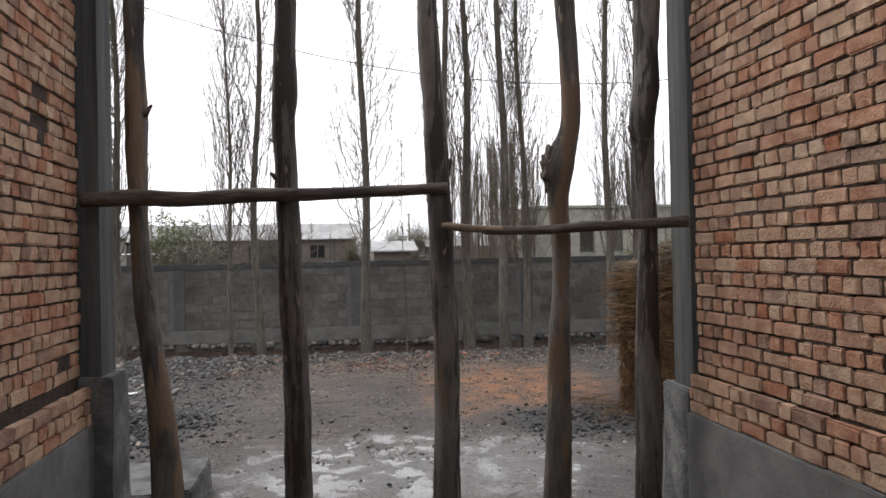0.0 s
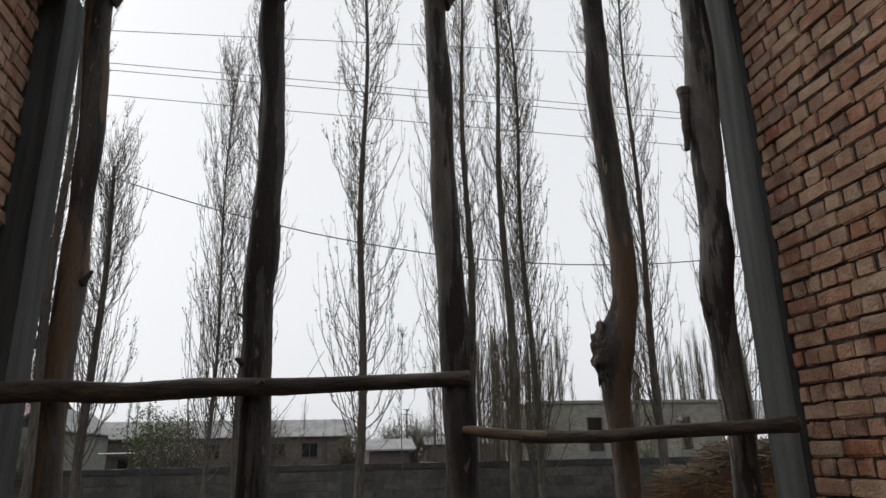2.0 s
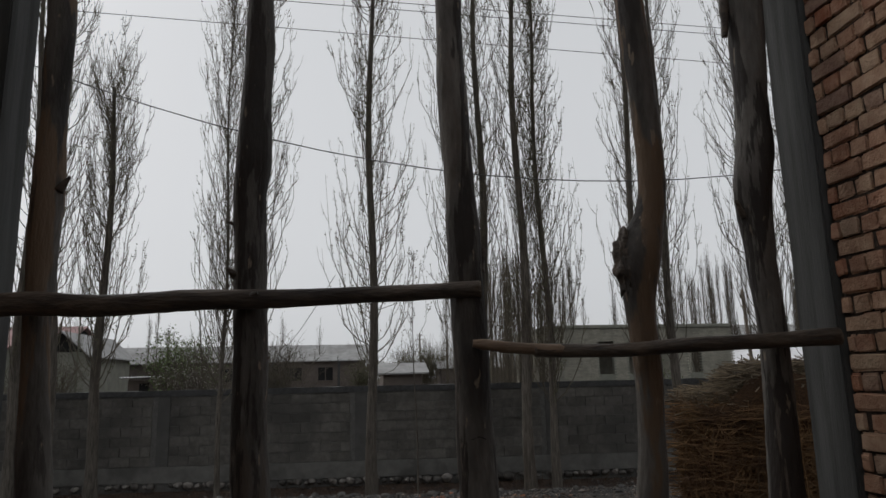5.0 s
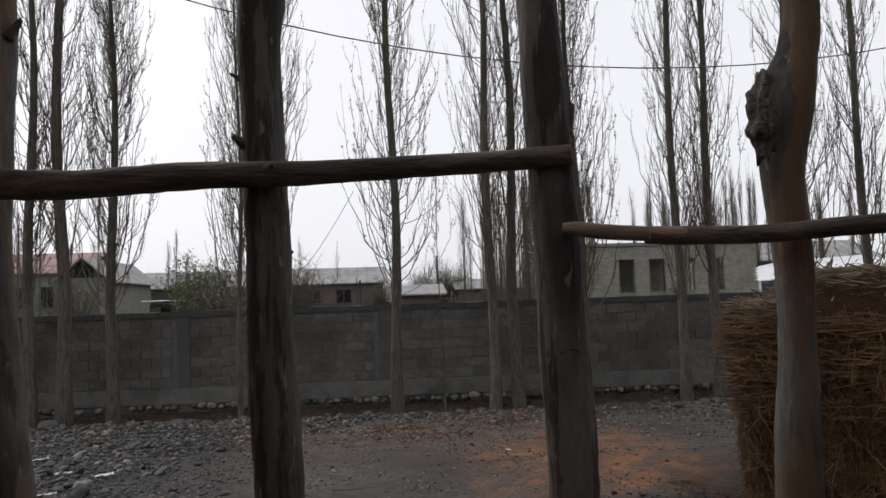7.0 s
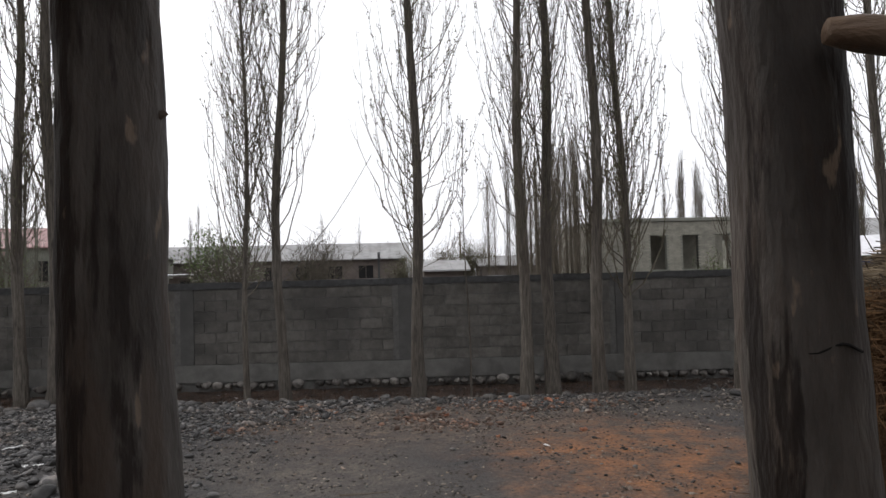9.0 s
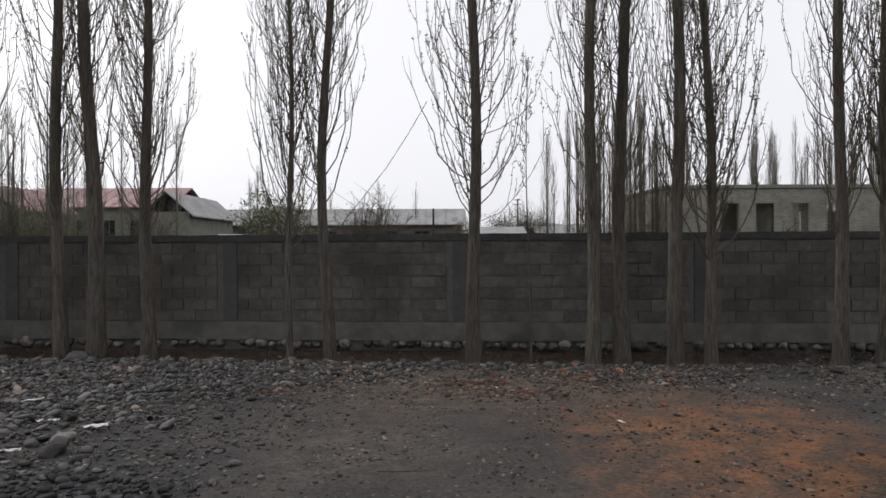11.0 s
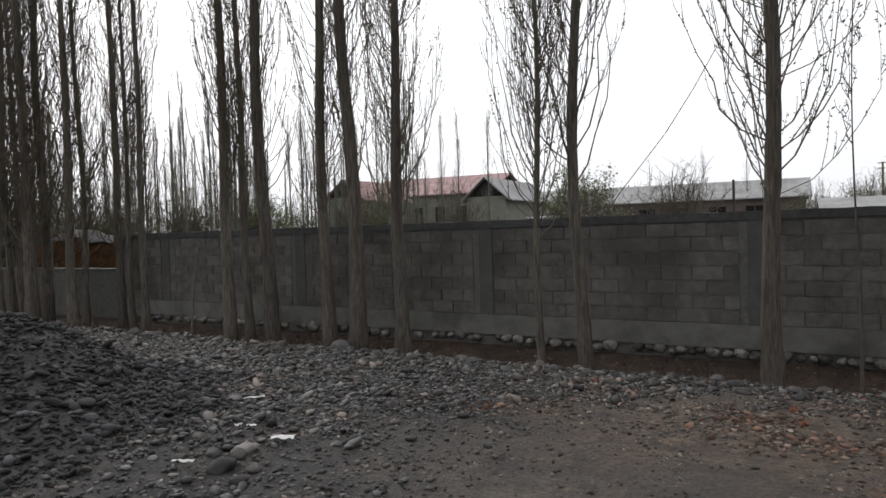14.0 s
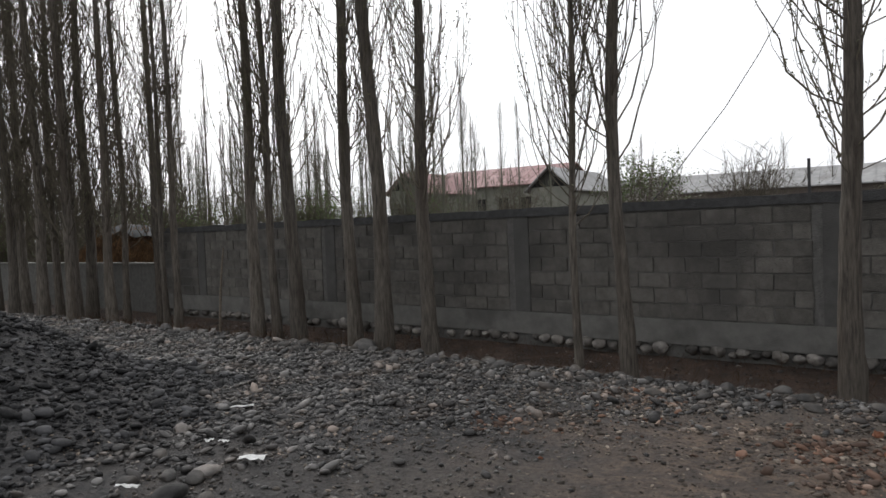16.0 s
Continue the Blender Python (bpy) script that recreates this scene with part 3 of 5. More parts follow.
def brick_mesh(length, depth, height, seed):
    rng = random.Random(seed)
    bm = box(0, length, 0, depth, 0, height, 0.006)
    for v in bm.verts:
        v.co += Vector((rng.uniform(-1, 1), rng.uniform(-1, 1), rng.uniform(-1, 1))) * 0.0042
    me = bpy.data.meshes.new("brick")
    bm.to_mesh(me)
    bm.free()
    me.materials.append(M_BRICK)
    return me


BRICKS = {k: [brick_mesh(l, 0.05, COURSE - 0.011, s + 40 * n) for s in range(6)] for n, (k, l) in enumerate((("s", 0.192), ("h", 0.090)))}


def brick_plan(length, courses, seed, gaps=()):
    """Rows (along, course, kind) of a wall of alternate header and stretcher courses, laid unevenly, from the free end."""
    rng = random.Random(seed)
    out = []
    for c in range(courses):
        s = rng.uniform(0, 0.02)
        if c % 2:
            s += 0.052
            out.append((rng.uniform(0, 0.004), c, "q"))
        while s < length:
            kind = ("s" if c % 2 == 0 else "h") if rng.random() > 0.14 else "h"
            if (round(s, 1), c) not in gaps:
                out.append((s, c, kind))
            s += (0.192 if kind == "s" else 0.090) + rng.uniform(0.009, 0.015)
    return out


def lay_bricks(wall, plan, x_face, y_end, z0, inward, near, seed, out=0.0):
    """The bricks of a side wall. inward: +1 where the room lies at greater x. Near ones are pieces of their own."""
    rng = random.Random(seed)
    verts, faces = [], []
    count = 0
    for s, c, kind in plan:
        z = z0 + c * COURSE + rng.uniform(-0.002, 0.002)
        y = y_end - s
        shift = rng.uniform(-0.006, 0.006) + out
        twist = rng.uniform(-1.2, 1.2)
        me = BRICKS["h" if kind == "q" else kind][rng.randrange(6)]
        length = {"s": 0.192, "h": 0.090, "q": 0.090}[kind]
        if inward > 0:
            m = Matrix.Translation((x_face + shift, y - length, z)) @ Matrix.Rotation(radians(90 + twist), 4, "Z")
        else:
            m = Matrix.Translation((x_face - shift, y, z)) @ Matrix.Rotation(radians(-90 + twist), 4, "Z")
        if kind == "q":
            m = m @ Matrix.Diagonal((0.52, 1, 1, 1))
        if count < 298 and near(y, z):
            ob = new("brick", me)
            ob.matrix_world = m
            ob.parent = wall
            count += 1
        else:
            b = len(verts)
            verts.extend(tuple(m @ v.co) for v in me.vertices)
            faces.extend(tuple(b + i for i in p.vertices) for p in me.polygons)
    rest = mesh_ob("brickwork", verts, faces, M_BRICK_STUFF, wall)
    tagged(rest, kind="stuff")


# ---------------- five log posts and two rails ----------------


def post(label, rows, seed, stubs=(), skin=M_POLE):
    """A propping log. rows: (height, x, radius); it stands in the askew front."""
    pts = [(x, 4.41 - SK * x, z, r) for z, x, r in rows]
    e = thing("log_post", label, "wooden post", "log posts of the opening", at=(rows[0][1], 4.41 - SK * rows[0][1], rows[0][0]))
    v, f = log_mesh(pts, 26, 0.045, 0.11, seed)
    o = Vector(e.location)
    mesh_ob("log", [tuple(Vector(p) - o) for p in v], f, skin, e, smooth=True)
    for (x, y, z), (dx, dy, dz), r in stubs:
        v, f = log_mesh([(x, y, z, r * 1.5), (x + dx * 0.5, y + dy * 0.5, z + dz * 0.5, r), (x + dx, y + dy, z + dz, r * 0.6)], 10, 0.012, 0.3, seed + z, 25)
        mesh_ob("branch_stub", [tuple(Vector(p) - o) for p in v], f, M_RAIL, e, "dark broken branch stub", smooth=True)
    return e


post("crooked slim log post with orange raw wood low down",
     [(0.12, -0.71, 0.095), (0.52, -0.73, 0.087), (0.90, -0.75, 0.080), (1.31, -0.80, 0.068), (1.65, -0.84, 0.067), (2.06, -0.87, 0.053), (2.34, -0.88, 0.058), (2.78, -0.88, 0.065),
      (3.16, -0.885, 0.055), (3.50, -0.885, 0.060), (3.70, -0.89, 0.060), (4.10, -0.92, 0.064), (4.51, -0.955, 0.074)], 1.0,
     [((-0.83, 4.53, 2.80), (0.05, -0.01, 0.06), 0.014), ((-0.87, 4.55, 4.36), (0.055, 0, 0.06), 0.022)], M_POLE_RAW)
post("grey-brown log post with a white scar and stubs",
     [(0.12, 0.06, 0.088), (0.51, 0.05, 0.082), (0.95, 0.05, 0.080), (1.29, 0.045, 0.078), (1.63, 0.03, 0.075), (2.04, 0.02, 0.071), (2.45, 0.01, 0.068), (2.75, 0.0, 0.070), (2.92, 0.01, 0.077),
      (3.16, 0.015, 0.066), (3.47, 0.025, 0.063), (3.78, 0.02, 0.056), (4.12, -0.01, 0.068), (4.51, -0.02, 0.056)], 2.0,
     [((-0.045, 4.38, 2.40), (-0.035, -0.01, 0.03), 0.014), ((0.05, 4.39, 2.03), (0.05, 0, 0.03), 0.008), ((-0.05, 4.40, 2.62), (-0.04, 0, 0.02), 0.008), ((0.02, 4.40, 4.36), (0.05, 0, 0.06), 0.02)], M_POLE_DARK)
cracked = post("straight grey log post with a broken stub",
     [(0.12, 0.93, 0.092), (0.49, 0.93, 0.085), (0.93, 0.94, 0.077), (1.27, 0.945, 0.078), (1.68, 0.935, 0.078), (2.03, 0.925, 0.073), (2.44, 0.915, 0.074), (2.78, 0.90, 0.064), (3.12, 0.88, 0.066),
      (3.47, 0.87, 0.060), (3.79, 0.87, 0.063), (4.13, 0.85, 0.056), (4.51, 0.85, 0.063)], 3.0,
     [((0.965, 4.25, 2.40), (0.03, 0.0, 0.10), 0.018), ((0.90, 4.27, 4.33), (0.06, 0, 0.05), 0.028)])
# a raised near-black cord stands for the shade in the saw groove
cr = [(0.935 + 0.079 * math.cos(a), 4.256 + 0.079 * math.sin(a), 1.722 + 0.006 * math.sin(a * 7), 0.0018) for a in np.linspace(-2.3, -1.2, 10)]
v, f = log_mesh(cr, 6, 0.012, 0.3, 2.0, 30)
mesh_ob("saw_cut", [tuple(Vector(p) - cracked.location) for p in v], f, M_DARK, cracked, "thin raised near-black line for the shade of a saw cut")
bent = post("bent log post with a thick bark bulge",
     [(0.12, 1.59, 0.094), (0.48, 1.59, 0.087), (1.06, 1.61, 0.072), (1.40, 1.62, 0.068), (1.74, 1.64, 0.053), (2.01, 1.64, 0.058), (2.25, 1.63, 0.066), (2.45, 1.645, 0.093), (2.62, 1.70, 0.062),
      (2.80, 1.72, 0.056), (3.10, 1.71, 0.058), (3.49, 1.69, 0.060), (3.81, 1.68, 0.062), (4.15, 1.69, 0.056), (4.51, 1.68, 0.058)], 4.0,
     [((1.64, 4.12, 4.38), (-0.045, 0, 0.05), 0.022)], M_POLE_RAW)
burl = bmesh.new()
bmesh.ops.create_icosphere(burl, subdivisions=4, radius=1)
for v in burl.verts:
    d = v.co * (1 + 0.42 * noise.noise(v.co * 2.6) + 0.30 * noise.noise(v.co * 8))
    v.co = Vector((1.588 + d.x * 0.052, 4.135 + d.y * 0.055, 2.415 + d.z * 0.135)) - bent.location
part("bark_burl", burl, M_RAIL, bent, "dark jagged bark burl", smooth=True)
post("twisted grey log post beside the column",
     [(0.12, 2.13, 0.085), (0.43, 2.13, 0.080), (0.84, 2.14, 0.078), (1.25, 2.14, 0.072), (1.59, 2.15, 0.065), (2.00, 2.16, 0.056), (2.41, 2.15, 0.060), (2.68, 2.14, 0.077), (2.92, 2.17, 0.078),
      (3.15, 2.18, 0.070), (3.50, 2.19, 0.078), (3.85, 2.21, 0.076), (4.16, 2.225, 0.066), (4.51, 2.22, 0.059)], 5.0,
     [((2.08, 4.04, 2.60), (-0.04, -0.01, 0.07), 0.012), ((2.11, 4.05, 3.78), (-0.025, 0, -0.35), 0.022)])


def rail(label, rows, seed):
    e = thing("log_rail", label, "wooden rail", "rails across the log posts", at=rows[0][:3])
    v, f = log_mesh(rows, 20, 0.04, 0.14, seed, 7)
    mesh_ob("log", [tuple(Vector(p) - e.location) for p in v], f, M_RAIL, e, smooth=True)
    for k, sgn in ((0, -1), (-1, 1)):
        p, r = Vector(rows[k][:3]), rows[k][3]
        q = Vector(rows[k - 1 if k else 1][:3])
        d = (p - q).normalized()
        v, f = log_mesh([(*(p - d * 0.004), r * 0.97), (*(p + d * 0.006), r * 0.93)], 16, 0.02, 0.1, seed + k)
        mesh_ob("cut_end", [tuple(Vector(w) - e.location) for w in v], f, M_PLANK, e, "paler sawn end grain")
    v, f = log_mesh([(rows[len(rows) // 2][0] + 0.1, rows[len(rows) // 2][1] - rows[len(rows) // 2][3] * 0.9, rows[len(rows) // 2][2] + 0.01, 0.012),
                     (rows[len(rows) // 2][0] + 0.13, rows[len(rows) // 2][1] - rows[len(rows) // 2][3] * 1.25, rows[len(rows) // 2][2] + 0.02, 0.008)], 8, 0.01, 0.2, seed)
    mesh_ob("knot", [tuple(Vector(w) - e.location) for w in v], f, M_POLE, e, "small broken knot")
    return e


rail("long dark weathered log rail tied across three posts",
     [(-1.16, 4.45, 2.282, 0.047), (-0.85, 4.41, 2.288, 0.047), (-0.53, 4.35, 2.274, 0.044), (-0.27, 4.315, 2.290, 0.044), (-0.07, 4.315, 2.294, 0.042),
      (0.19, 4.29, 2.293, 0.037), (0.48, 4.255, 2.302, 0.035), (0.78, 4.205, 2.310, 0.034), (0.955, 4.175, 2.315, 0.034)], 11.0)
short = rail("short log rail with a bare pale end between post and column",
             [(1.16, 4.105, 2.058, 0.026), (1.49, 4.05, 2.052, 0.028), (1.78, 3.995, 2.068, 0.029), (2.04, 3.955, 2.074, 0.031), (2.335, 3.90, 2.086, 0.035)], 12.0)
v, f = log_mesh([(0.915, 4.15, 2.092, 0.014), (0.95, 4.145, 2.088, 0.021), (1.08, 4.12, 2.070, 0.023), (1.26, 4.085, 2.058, 0.024), (1.30, 4.08, 2.062, 0.010)], 16, 0.03, 0.14, 13.0, 8)
mesh_ob("bare_end", [tuple(Vector(w) - short.location) for w in v], f, M_BARE, short, "pale bare wood where the bark has split off", smooth=True)
plank = mesh_ob("formwork_plank", *long_box((2.33, 3.95, 4.36), (2.36, 2.3, 4.72), 0.02, 0.05, 16, 0.004), M_PLANK)
tagged(plank, "weathered formwork plank nailed under the beam corner", "plank")
plank = mesh_ob("formwork_plank", *long_box((-1.13, 4.5, 4.36), (-1.17, 2.8, 4.70), 0.02, 0.05, 16, 0.004), M_PLANK)
tagged(plank, "weathered formwork plank nailed under the beam corner", "plank")
slab = part("concrete_slab", roughen(box(-1.9, -0.78, 5.45, 6.3, -0.05, 0.22, 0.012), 0.012, 4, 6), M_FOOT)
tagged(slab, "broken grey concrete slab lying beside the post", "slab")

# ---------------- the boundary wall ----------------
WY = 16.1
W0, W1 = -12.2, 16.0
ROW = 0.187
boundary = mesh_ob("wall_boundary", *long_box((W0, WY + 0.115, 1.0), (W1, WY + 0.115, 1.0), 0.107, 0.75, 120, 0.002), M_BLOCKJOINT)
WALL_PLACE = Matrix.Translation((0, WALL_AT, 0)) @ Matrix.Rotation(WALL_TURN, 4, "Z") @ Matrix.Translation((0, -WY, 0))
boundary.matrix_world = WALL_PLACE
tagged(boundary, "grey cinder-block boundary wall with mortar joints", "block wall", kind="structure")
cap = mesh_ob("wall_cap", *long_box((W0 - 0.03, WY + 0.11, 1.765), (W1, WY + 0.11, 1.765), 0.135, 0.055, 220, 0.014), M_CAP, boundary, "dark uneven mortar capping")
band = mesh_ob("plinth_band", *long_box((W0, WY + 0.075, 0.235), (W1, WY + 0.075, 0.235), 0.115, 0.15, 220, 0.008), M_PLASTER, boundary, "paler smooth plinth plaster")
footing = mesh_ob("footing", *long_box((W0, WY + 0.10, -0.12), (W1, WY + 0.10, -0.12), 0.09, 0.23, 120, 0.01), M_BLOCKJOINT, boundary, "dark earth-stained footing")
PIL = [-10.69 + 3.83 * k for k in range(7)]
for x in PIL:
    part("pilaster", roughen(box(x - 0.12, x + 0.12, WY - 0.012, WY + 0.1, 0.38, 1.72, 0.006), 0.004, 4, 4), M_PILASTER, boundary, "dark cast concrete pilaster")
low = mesh_ob("wall_low", *long_box((-40, WY + 0.15, 0.45), (W0 - 0.02, WY + 0.15, 0.45), 0.10, 0.56, 80, 0.006), M_BLOCKJOINT)
low.matrix_world = WALL_PLACE
tagged(low, "low grey rendered wall continuing the boundary", "wall", kind="structure")
lowcap = mesh_ob("wall_cap", *long_box((-40, WY + 0.14, 1.03), (W0 - 0.02, WY + 0.14, 1.03), 0.13, 0.022, 80, 0.006), M_PLASTER, low, "pale wet coping")

# ---------------- poplars ----------------


def poplar(x, y, height, r, seed, label, fork=1.9, spread=0.55, lean=0.0, dense=1.0, buds=True, bend=0.0, cut=0.0, group="row of poplars along the wall", leafy=1.0):
    rng = np.random.default_rng(seed)
    gz = ground_z(x, y) - 0.08
    e = thing("poplar_tree", label, "tree", group, at=(x, y, gz))
    n = 14
    rows = []
    ph = rng.uniform(0, 6)
    top = cut if cut else height
    for i in range(n + 1):
        t = i / n
        z = t * top
        flare = 1 + 0.32 * math.exp(-z / 0.22)
        w = 0.05 * math.sin(z * 0.9 + ph) * min(1, z / 2)
        rows.append((lean * z + w + bend * math.sin(math.pi * min(1, z / 6)), 0.03 * math.sin(z * 0.7 + ph * 2), z, max(0.006, r * flare * (1 - 0.93 * (z / height) ** 0.9))))
    v, f = log_mesh(rows, 14, 0.15, 0.16, seed * 1.7, 7)
    mesh_ob("trunk", v, f, M_BARK, e, smooth=True)
    axis = np.array([q[:3] for q in rows])

    def on_axis(z):
        z = min(z, top * 0.995)
        k = min(n - 1, int(z / top * n))
        t = z / top * n - k
        return axis[k] * (1 - t) + axis[k + 1] * t

    br, lf = Tubes(), Tubes()
    count = int(150 * dense * (height - fork) / 13)
    for i in range(count):
        t = (i + rng.uniform(0, 1)) / count
        z0 = fork + (height - fork) * 0.94 * t ** 1.08
        if cut and z0 > cut:
            z0 = cut * rng.uniform(0.6, 0.99)
        a = rng.uniform(0, 2 * math.pi)
        length = min(1, (height / 10.5) ** 2) * (1.0 - 0.55 * t) * rng.uniform(1.2, 3.1) * (1.1 if t < 0.3 else 1)
        out = spread * (1.25 - 0.65 * t) * rng.uniform(0.25, 1.1)
        p0 = on_axis(z0)
        m = 7
        pts = []
        for k in range(m):
            s = k / (m - 1)
            rad = out * (1 - (1 - s) ** 2.4)
            wob = 0.065 * rng.normal(size=2) * s
            pts.append(p0 + np.array([math.cos(a) * rad + wob[0], math.sin(a) * rad + wob[1], length * (s ** 1.25) - 0.05 * math.sin(math.pi * s) * out]))
        pts = np.array(pts)
        r0 = (0.0155 - 0.007 * t) * rng.uniform(0.5, 1.05) * (0.7 + 0.3 * r / 0.11)
        br.tube(pts, r0, 0.0024, 3)
        for j in range(int(rng.integers(4, 9))):
            s = rng.uniform(0.2, 0.97)
            k = min(m - 2, int(s * (m - 1)))
            q = pts[k] + (pts[k + 1] - pts[k]) * (s * (m - 1) - k)
            b = a + rng.uniform(-1.6, 1.6)
            l2 = rng.uniform(0.18, 0.7) * (1 - 0.4 * s) * min(1, 0.15 + r / 0.055)
            h = l2 * rng.uniform(0.22, 0.5)
            tw = np.array([q + np.array([math.cos(b) * h * (1 - (1 - g) ** 2), math.sin(b) * h * (1 - (1 - g) ** 2), l2 * g]) for g in (0, 0.5, 1)])
            br.tube(tw, 0.0046, 0.0020, 3)
            if buds:
                for g in range(int(rng.integers(2, 6) * leafy)):
                    u = rng.uniform(0.15, 2)
                    w = tw[int(u)] + (tw[min(2, int(u) + 1)] - tw[int(u)]) * (u % 1)
                    lf.leaf(w + rng.normal(size=3) * 0.012, rng.uniform(0.012, 0.026), rng)
        if buds:
            for g in range(int(11 * leafy)):
                u = rng.uniform(0.8, m - 1.01)
                lf.leaf(pts[int(u)] + (pts[int(u) + 1] - pts[int(u)]) * (u % 1) + rng.normal(size=3) * 0.014, rng.uniform(0.012, 0.026), rng)
    crown = mesh_ob("crown", br.v, br.f, M_TWIG, e, "bare upswept twigs")
    if buds:
        mesh_ob("foliage", lf.v, lf.f, M_BUD, e, "tiny opening leaves and catkins")
    return e


TALL = "tall slim poplar with bare upswept branches and tiny buds"
poplar(0.96, row_y(0.96, 1.05), 17.0, 0.10, 21, "tall poplar with a low knotted fork and curved branches", 2.1, 0.82, dense=1.15, leafy=2.0)
poplar(-1.16, row_y(-1.16, 1.05), 15.5, 0.085, 22, "slender poplar with long bare branches", 2.4, 0.62, bend=-0.08)
poplar(-1.78, row_y(-1.78, 1.05), 10.8, 0.05, 23, "young thin poplar with whippy bare branches", 1.75, 0.55, dense=1.6)
poplar(1.78, row_y(1.78, 1.05), 4.6, 0.018, 24, "thin poplar sapling beside the wall", 2.6, 0.07, dense=0.32, leafy=0.6)
poplar(2.68, row_y(2.68, 1.05), 16.5, 0.10, 25, TALL, 2.0, 0.7, leafy=1.2)
poplar(3.10, row_y(3.10, 1.05), 15.8, 0.11, 26, TALL, 2.3, 0.55)
poplar(3.86, row_y(3.86, 1.05), 16.8, 0.105, 27, TALL, 2.0, 0.6)
poplar(4.34, row_y(4.34, 1.05), 15.0, 0.08, 28, "poplar with a greenish veil of young twigs", 1.5, 0.55, lean=-0.012, dense=1.5, leafy=2.0)
poplar(6.12, row_y(6.12, 1.05), 15.5, 0.095, 29, TALL, 1.8, 0.6)
poplar(6.71, row_y(6.71, 1.05), 14.5, 0.10, 30, "poplar whose trunk splits into two stems", 2.2, 0.65, lean=0.01)
poplar(8.51, row_y(8.51, 1.05), 15.0, 0.10, 31, TALL, 2.0, 0.65)
poplar(9.65, row_y(9.65, 1.05), 14.5, 0.10, 32, TALL, 2.0, 0.6)
poplar(-3.95, row_y(-3.95, 1.05), 10.8, 0.11, 33, "lopped poplar with dense regrown branches", 2.0, 0.62, lean=-0.008, leafy=1.2, cut=7.9, dense=1.5)
poplar(-4.81, row_y(-4.81, 1.05), 16.5, 0.125, 34, "stout tall poplar with furrowed bark", 2.6, 0.6, lean=-0.018)
poplar(-5.35, row_y(-5.35, 1.05), 15.0, 0.10, 35, TALL, 2.0, 0.6, lean=-0.012, leafy=1.3)
poplar(-6.65, row_y(-6.65, 1.05), 16.0, 0.12, 36, "stout tall poplar with furrowed bark", 2.4, 0.6, lean=-0.02)
poplar(-7.16, row_y(-7.16, 1.05), 14.5, 0.075, 37, TALL, 2.0, 0.5, lean=-0.015, leafy=1.4)
poplar(-7.63, row_y(-7.63, 1.05), 15.5, 0.105, 38, TALL, 2.2, 0.55, lean=-0.01)
poplar(-10.00, row_y(-10.00, 1.05), 13.5, 0.075, 39, "dark slim poplar with an old nest clump", 2.3, 0.5, lean=-0.004, dense=0.7)
poplar(-10.42, row_y(-10.42, 1.05), 11.5, 0.06, 40, TALL, 1.8, 0.5)
for k, (x, y, r) in enumerate(((-10.75, 14.8, 0.11), (-11.1, 15.3, 0.08), (-11.6, 14.7, 0.13), (-12.0, 15.2, 0.14), (-12.5, 14.9, 0.10), (-13.0, 15.4, 0.09), (-13.7, 14.9, 0.13), (-14.5, 15.3, 0.11),
                               (-15.3, 14.8, 0.12), (-16.4, 15.2, 0.11), (-17.6, 14.9, 0.12), (-18.8, 15.3, 0.11), (-10.4, 15.4, 0.09), (-11.35, 14.5, 0.12), (-12.2, 14.5, 0.13),
                               (-13.3, 14.5, 0.12), (-14.1, 14.6, 0.13), (-15.0, 15.5, 0.10))):
    x = -10.0 + (x + 9.35) * 1.52
    poplar(x, row_y(x, 1.05) + (y - 14.95) * 1.3, 14.5 + (k * 7 % 5) * 0.6, r * 0.92, 50 + k, "slim poplar in a dense clump", 1.6, 0.75, lean=-0.01 * (k % 3), dense=1.3, leafy=0.5)
nest = Tubes()
rngn = np.random.default_rng(5)
for i in range(160):
    p = np.array([-10.07, row_y(-10, 1.07), 4.42]) + rngn.normal(size=3) * (0.05, 0.05, 0.11)
    d = rngn.normal(size=3) * 0.10
    nest.tube(np.array([p, p + d * 0.5 + rngn.normal(size=3) * 0.01, p + d]), 0.006, 0.003)
tagged(mesh_ob("bird_nest", nest.v, nest.f, M_RAIL), "dark clump of twigs caught in a poplar", "nest")
stick = mesh_ob("stake", *log_mesh([(-8.39, 14.9, -0.1, 0.022), (-8.34, 14.92, 0.7, 0.02), (-8.26, 14.95, 1.4, 0.012)], 8, 0.05, 0.15, 3.0), M_PLANK, smooth=True)
tagged(stick, "pale leaning wooden stake by the ditch", "stake")

# ---------------- the straw stack ----------------


